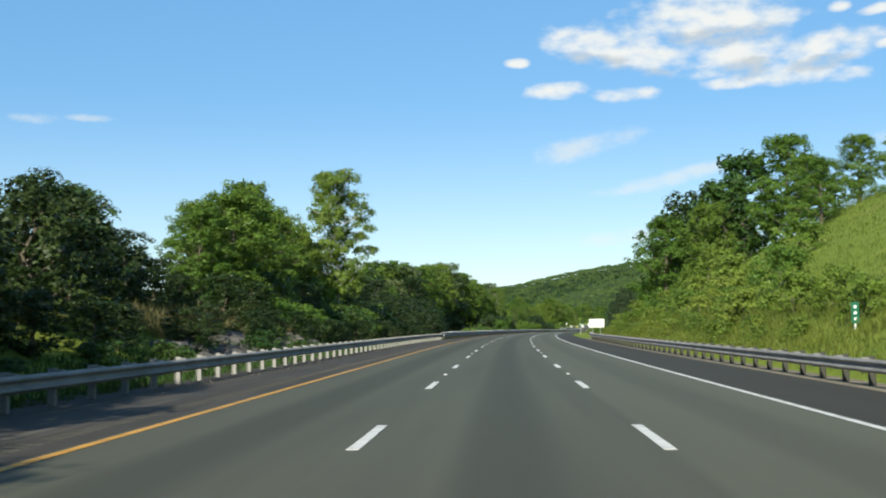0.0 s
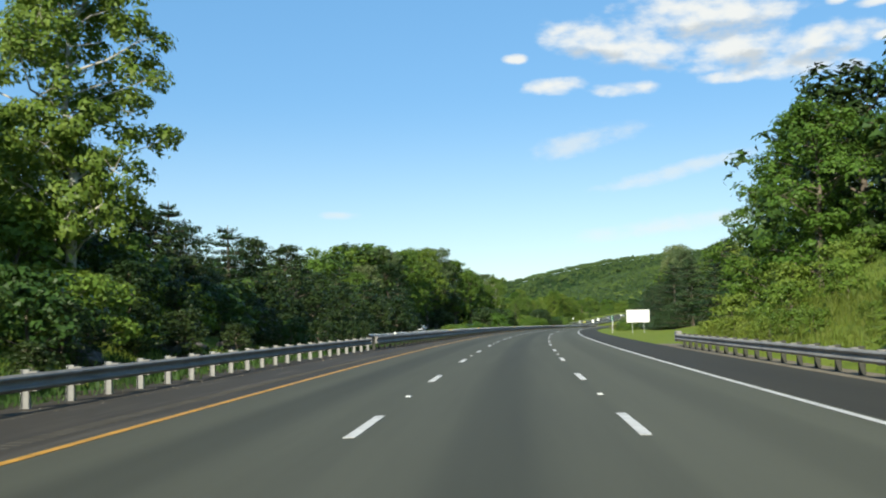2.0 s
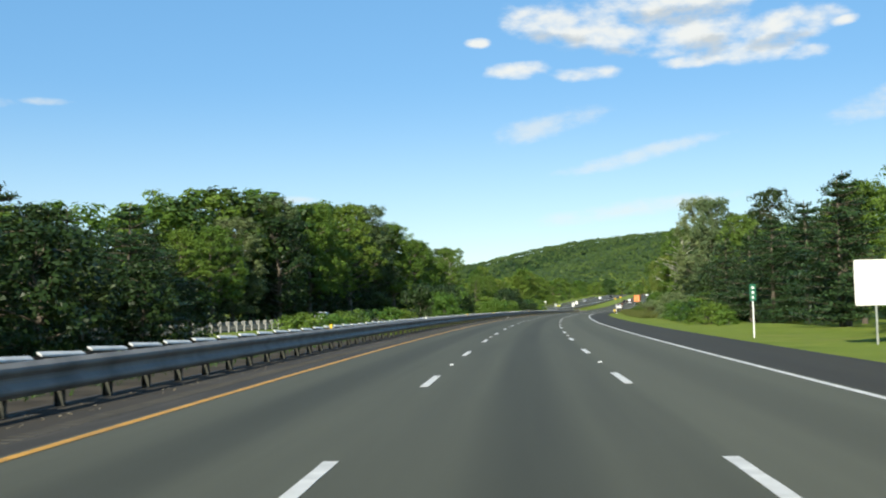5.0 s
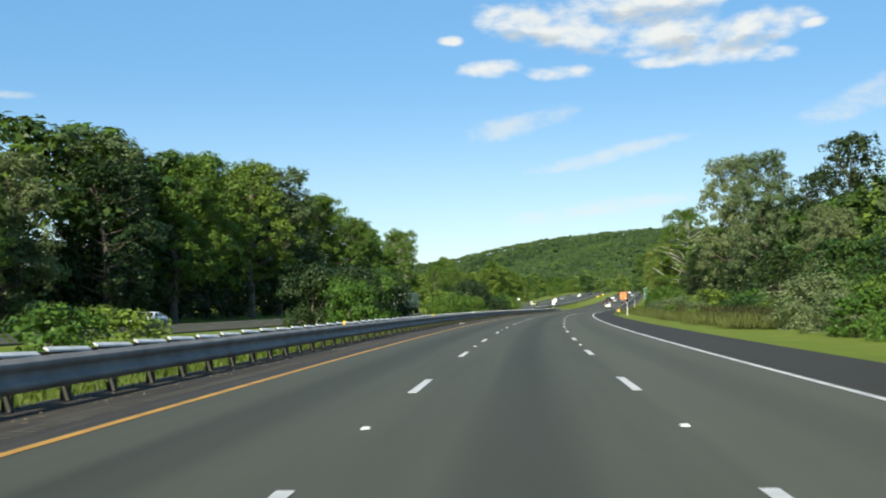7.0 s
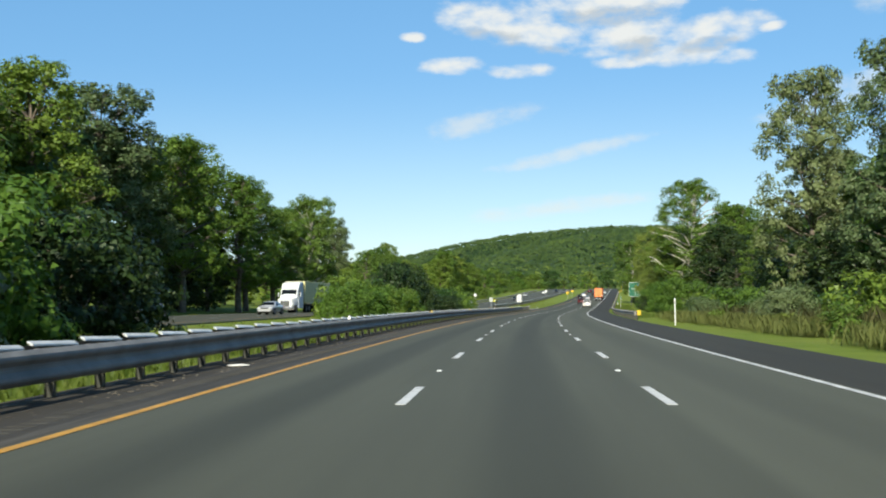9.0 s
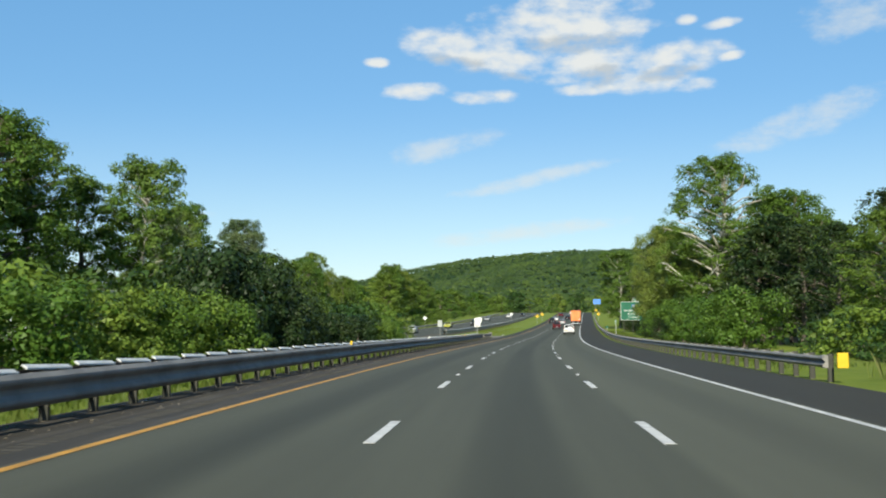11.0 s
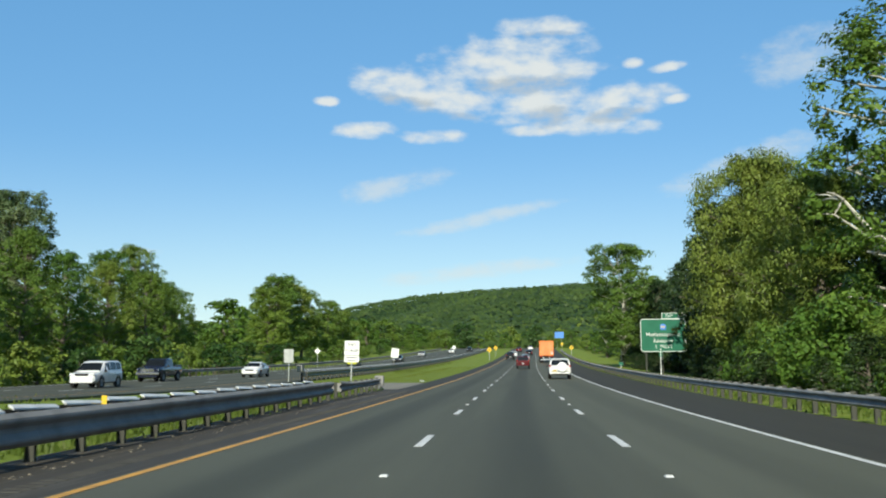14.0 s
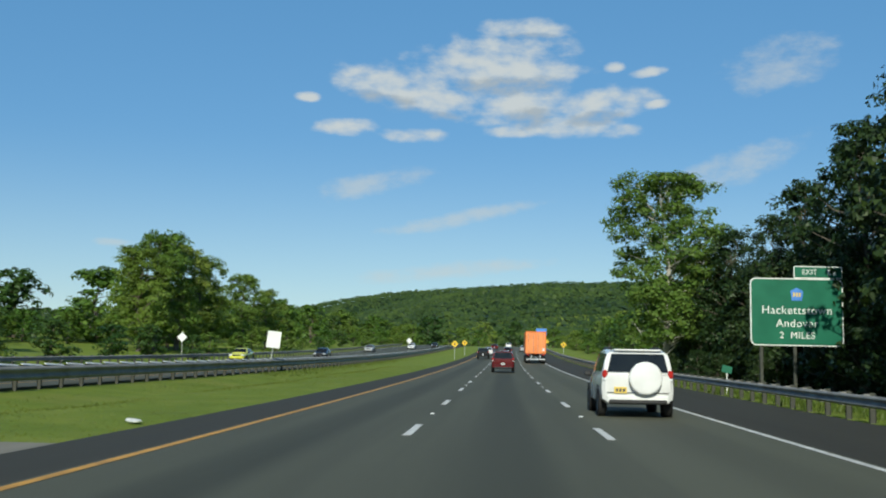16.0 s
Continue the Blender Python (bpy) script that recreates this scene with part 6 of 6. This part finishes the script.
def guide_sign():
    g = new("guide_sign")
    tagged(g, "large green motorway exit sign with white lettering on two posts", "road sign")
    zc = 4.15
    rounded_plate("sign_border", 5.0, 3.62, 0.05, 0.30, SIGN_WHITE, g, 0.0, 0, zc)
    rounded_plate("sign_panel", 4.88, 3.50, 0.05, 0.26, SIGN_GREEN, g, -0.012, 0, zc)
    rounded_plate("tab_border", 2.62, 0.66, 0.05, 0.08, SIGN_WHITE, g, 0.0, 1.18, zc + 2.15)
    rounded_plate("exit_tab", 2.52, 0.56, 0.05, 0.06, SIGN_GREEN, g, -0.012, 1.18, zc + 2.15)
    lettering("EXIT", 0.40, 0.72, -0.045, zc + 2.15, SIGN_WHITE, g)
    for k in range(2):
        bm = bmesh.new()
        box_into(bm, 1.78 + 0.30 * k, -0.042, zc + 2.15, 0.20, 0.008, 0.30)
        part("number_bar", bm, SIGN_WHITE, g)
    bm = bmesh.new()
    pts = [(-0.34, 0.18), (0.0, 0.36), (0.34, 0.18), (0.28, -0.34), (-0.28, -0.34)]
    f = [bm.verts.new((x, -0.062, zc + 0.95 + z)) for x, z in pts]
    b = [bm.verts.new((x, -0.050, zc + 0.95 + z)) for x, z in pts]
    bm.faces.new(f)
    bm.faces.new(list(reversed(b)))
    for k in range(5):
        bm.faces.new((f[k], b[k], b[(k + 1) % 5], f[(k + 1) % 5]))
    bmesh.ops.recalc_face_normals(bm, faces=bm.faces[:])
    part("route_shield", bm, SIGN_BLUE, g)
    for k in range(3):
        bm = bmesh.new()
        box_into(bm, -0.15 + 0.15 * k, -0.066, zc + 0.93, 0.10, 0.006, 0.22)
        part("number_bar", bm, PLATE_YELLOW, g)
    lettering("Hackettstown", 0.62, 0.0, -0.045, zc + 0.08, SIGN_WHITE, g, spacing=1.08)
    lettering("Andover", 0.60, 0.0, -0.045, zc - 0.62, SIGN_WHITE, g, spacing=1.08)
    lettering("2  MILES", 0.50, 0.0, -0.045, zc - 1.26, SIGN_WHITE, g, spacing=1.08)
    for x in (-1.9, -0.1):
        post_part("post", x, 0.12, -0.4, zc + 1.6, g, M_POST_DARK, 0.16)
    return stand(g, 550.0, 15.6, -0.1, turn=4.0)


guide_sign()


def no_turns_sign():
    g = new("no_turns_sign")
    tagged(g, "white no turns sign with black lettering on one post", "road sign")
    rounded_plate("sign_panel", 0.90, 0.88, 0.012, 0.06, SIGN_WHITE, g, 0.0, 0, 2.46)
    rounded_plate("lower_panel", 0.90, 0.38, 0.012, 0.05, SIGN_WHITE, g, 0.0, 0, 1.80)
    lettering("NO", 0.30, 0, -0.012, 2.64, SIGN_BLACK, g)
    lettering("TURNS", 0.26, 0, -0.012, 2.30, SIGN_BLACK, g)
    for k, w in enumerate((0.68, 0.5)):
        bm = bmesh.new()
        box_into(bm, 0, -0.010, 1.88 - 0.16 * k, w, 0.006, 0.045)
        part("text_bar", bm, SIGN_BLACK, g)
    post_part("post", 0, 0.05, -0.4, 2.85, g, SIGN_GREY, 0.07)
    return stand(g, 495.0, -10.1, None, 0, 1.5)


no_turns_sign()


def panel_sign(label, w, h, z, mat, s, o, turn=0.0, lean=0.0, back=None, legs=1, diamond=False, zb=None, symbol=False):
    g = new("road_sign")
    tagged(g, label, "road sign", "roadside signs")
    rounded_plate("sign_panel", w, h, 0.012, 0.05, mat, g, 0.0, 0, z, 45.0 if diamond else 0.0)
    if symbol:
        bm = bmesh.new()
        box_into(bm, 0, -0.010, z, w * 0.22, 0.006, h * 0.55)
        part("symbol", bm, SIGN_BLACK, g)
    for k in range(legs):
        post_part("post", (k - (legs - 1) / 2) * w * 0.5, 0.05, -0.4, z + h * 0.4, g, SIGN_GREY, 0.06)
    return stand(g, s, o, zb, turn, lean)


panel_sign("grey back of a sign facing the oncoming lanes", 0.75, 1.05, 2.1, SIGN_GREY, 513.0, -18.0)
panel_sign("plain white sign leaning on its post in the grass", 1.0, 1.2, 2.35, SIGN_WHITE, 568.0, -16.9, 0, 6.0)
panel_sign("small white diamond sign beyond the oncoming lanes", 0.75, 0.75, 2.6, SIGN_WHITE, 600.0, -33.5, diamond=True)
panel_sign("small white diamond sign near the long rail", 0.75, 0.75, 2.6, SIGN_WHITE, 680.0, -17.5, diamond=True)
panel_sign("blank white board on two legs in the mown grass", 2.7, 1.5, 2.05, SIGN_WHITE, 187.0, 12.1, legs=2)
panel_sign("blue services sign high beside the far road", 3.8, 2.6, 5.6, SIGN_BLUE, 878.0, 11.8, legs=2)
for s, o in ((690.0, 10.5), (780.0, 10.5), (655.0, -8.0), (690.0, -8.0)):
    panel_sign("yellow diamond warning sign with a black mark", 0.80, 0.80, 2.3, SIGN_YELLOW, s, o, diamond=True, symbol=True)


def mile_marker(s, o, h=1.9, label="green mile marker panel on a pale post", lean=0.0):
    g = new("mile_marker")
    tagged(g, label, "mile marker", "mile markers")
    rounded_plate("marker_panel", 0.26, 0.70, 0.012, 0.03, SIGN_GREEN, g, 0.0, 0, h)
    for k in range(3):
        bm = bmesh.new()
        box_into(bm, 0, -0.010, h + 0.2 - 0.2 * k, 0.09, 0.006, 0.10)
        part("marker_bar", bm, SIGN_WHITE, g)
    post_part("post", 0, 0.04, -0.4, h + 0.3, g, SIGN_WHITE, 0.06)
    return stand(g, s, o, None, 0, lean)


mile_marker(35.5, 11.6, 0.55)
mile_marker(196.4, 9.4, 1.9)
mile_marker(515.0, 10.9, 2.25)


def delineator(s, o, h=1.5):
    g = new("delineator_post")
    tagged(g, "thin white delineator post in the verge", "post", "delineators")
    post_part("post", 0, 0, -0.3, h, g, SIGN_WHITE, 0.07)
    box_part("reflector", (0.10, 0.02, 0.14), (0, -0.05, h - 0.1), DELINEATOR_W, g, 0.004)
    return stand(g, s, o)


delineator(347.5, 9.3, 1.75)
g = new("green_marker")
tagged(g, "small tilted green marker above the guard rail", "mile marker")
rounded_plate("marker_panel", 0.46, 0.32, 0.012, 0.03, SIGN_GREEN, g, 0.0, 0, 1.12, -12.0)
post_part("post", 0, 0.04, -0.3, 1.1, g, SIGN_WHITE, 0.05)
stand(g, 542.0, 10.2)
for k, (s, o) in enumerate(((371.0, 8.75), (369.0, 8.6))):
    if k == 0:
        bm = bmesh.new()
        box_into(bm, 0, 0, 0.52, 0.30, 0.08, 0.42, 0.02)
        e = part("end_terminal", bm, DELINEATOR_Y, rail_right_far, "yellow striped rail end plate")
        e.matrix_basis = place(369.6, o, 0)

# ---- stones and litter ----
M_ROCK = plain("grey_bank_rock", (0.13, 0.122, 0.115), 0.9, dirt=0.35, scale=2.0)
M_LITTER = plain("white_litter", (0.78, 0.78, 0.76), 0.6, dirt=0.08)


def rock_mesh(seed, mat, name="rock"):
    rnd = random.Random(seed)
    bm = bmesh.new()
    bmesh.ops.create_icosphere(bm, subdivisions=2, radius=1.0)
    off = Vector((rnd.uniform(0, 50), rnd.uniform(0, 50), rnd.uniform(0, 50)))
    for v in bm.verts:
        v.co *= 0.72 + 0.55 * (noise.noise(v.co * 1.1 + off) + 0.5)
        v.co.z *= 0.62
    me = bpy.data.meshes.new(name)
    bm.to_mesh(me)
    bm.free()
    me.materials.append(mat)
    return me


ROCKS = [rock_mesh(i, M_ROCK) for i in range(4)]
rr = random.Random(8)
for k in range(48):
    s = rr.uniform(36, 64) if k < 40 else rr.uniform(66, 108)
    o = -rr.uniform(11.0, 13.0)
    ob = new("rock", ROCKS[k % 4])
    tagged(ob, "rough grey rock in the cut bank", "rock", "bank rocks")
    ob.matrix_basis = pose(*at(s, o, float(ground_rise(s, o)) - 0.05), rr.uniform(-15, 15), rr.uniform(-15, 15), rr.uniform(0, 360)) @ Matrix.Scale(rr.uniform(0.35, 0.95), 4)
LITTER = rock_mesh(9, M_LITTER, "litter")
for s, o, k in ((514.4, -7.7, 0.15), (301.5, -6.55, 0.10), (73.0, -9.6, 0.30)):
    ob = new("litter", LITTER)
    tagged(ob, "crumpled white scrap of litter on the ground", "litter", "litter")
    zz = 0.03 if o > -7 else float(ground_rise(s, o)) + 0.06
    ob.matrix_basis = pose(*at(s, o, zz), 0, 0, s * 31 % 360) @ Matrix.Diagonal((k * 2.6, k * 1.0, k * 0.5, 1))


def gravel_field():
    """Loose stones swept to the edge of the inner shoulder."""
    rng = np.random.default_rng(21)
    n = 4200
    s = rng.uniform(-4, 488, n)
    o = np.interp(s, SG, left_rail(SG)) + 0.75 - np.abs(rng.normal(size=n)) * 0.55
    c = at(s, o, 0.006)
    k = 0.006 + 0.018 * rng.random(n) ** 2
    unit = np.array([(1, 0, 0), (0, 1, 0), (-1, 0, 0), (0, -1, 0), (0, 0, 0.8), (0, 0, -0.5)], float)
    v = c[:, None, :] + unit[None] * (k[:, None] * rng.uniform(0.7, 1.4, (n, 1)))[:, :, None] * rng.uniform(0.7, 1.3, (n, 6, 1))
    i = np.arange(n)[:, None] * 6
    f = np.concatenate([i + np.array(q) for q in ((0, 1, 4), (1, 2, 4), (2, 3, 4), (3, 0, 4), (1, 0, 5), (2, 1, 5), (3, 2, 5), (0, 3, 5))], 0)
    ob = mesh_ob("gravel", v.reshape(-1, 3), f.tolist(), M_GRAVEL)
    tagged(ob, "loose pale gravel along the inner shoulder's edge", "gravel", kind="stuff")


gravel_field()


def rumble_strip():
    """Milled bars across the inner shoulder beside the yellow line."""
    ss = np.arange(0.0, 488.0, 0.32)
    rows = [at(ss + ds, np.full(ss.shape, o), z) for ds, o, z in ((0.0, -6.15, 0.002), (0.0, -5.78, 0.002), (0.13, -5.78, 0.002), (0.13, -6.15, 0.002), (0.04, -6.12, 0.010), (0.04, -5.81, 0.010), (0.09, -5.81, 0.010), (0.09, -6.12, 0.010))]
    v = np.stack(rows, 1).reshape(-1, 3)
    i = np.arange(len(ss))[:, None] * 8
    f = np.concatenate([i + np.array(q) for q in ((4, 5, 6, 7), (0, 1, 5, 4), (1, 2, 6, 5), (2, 3, 7, 6), (3, 0, 4, 7))], 0)
    ob = mesh_ob("rumble_strip", v, f.tolist(), M_RUMBLE)
    tagged(ob, "worn rumble bars beside the yellow edge line", "rumble strip", kind="stuff")


M_RUMBLE = plain("worn_rumble_asphalt", (0.095, 0.088, 0.072), 0.85, dirt=0.2, spec=0.2)
rumble_strip()
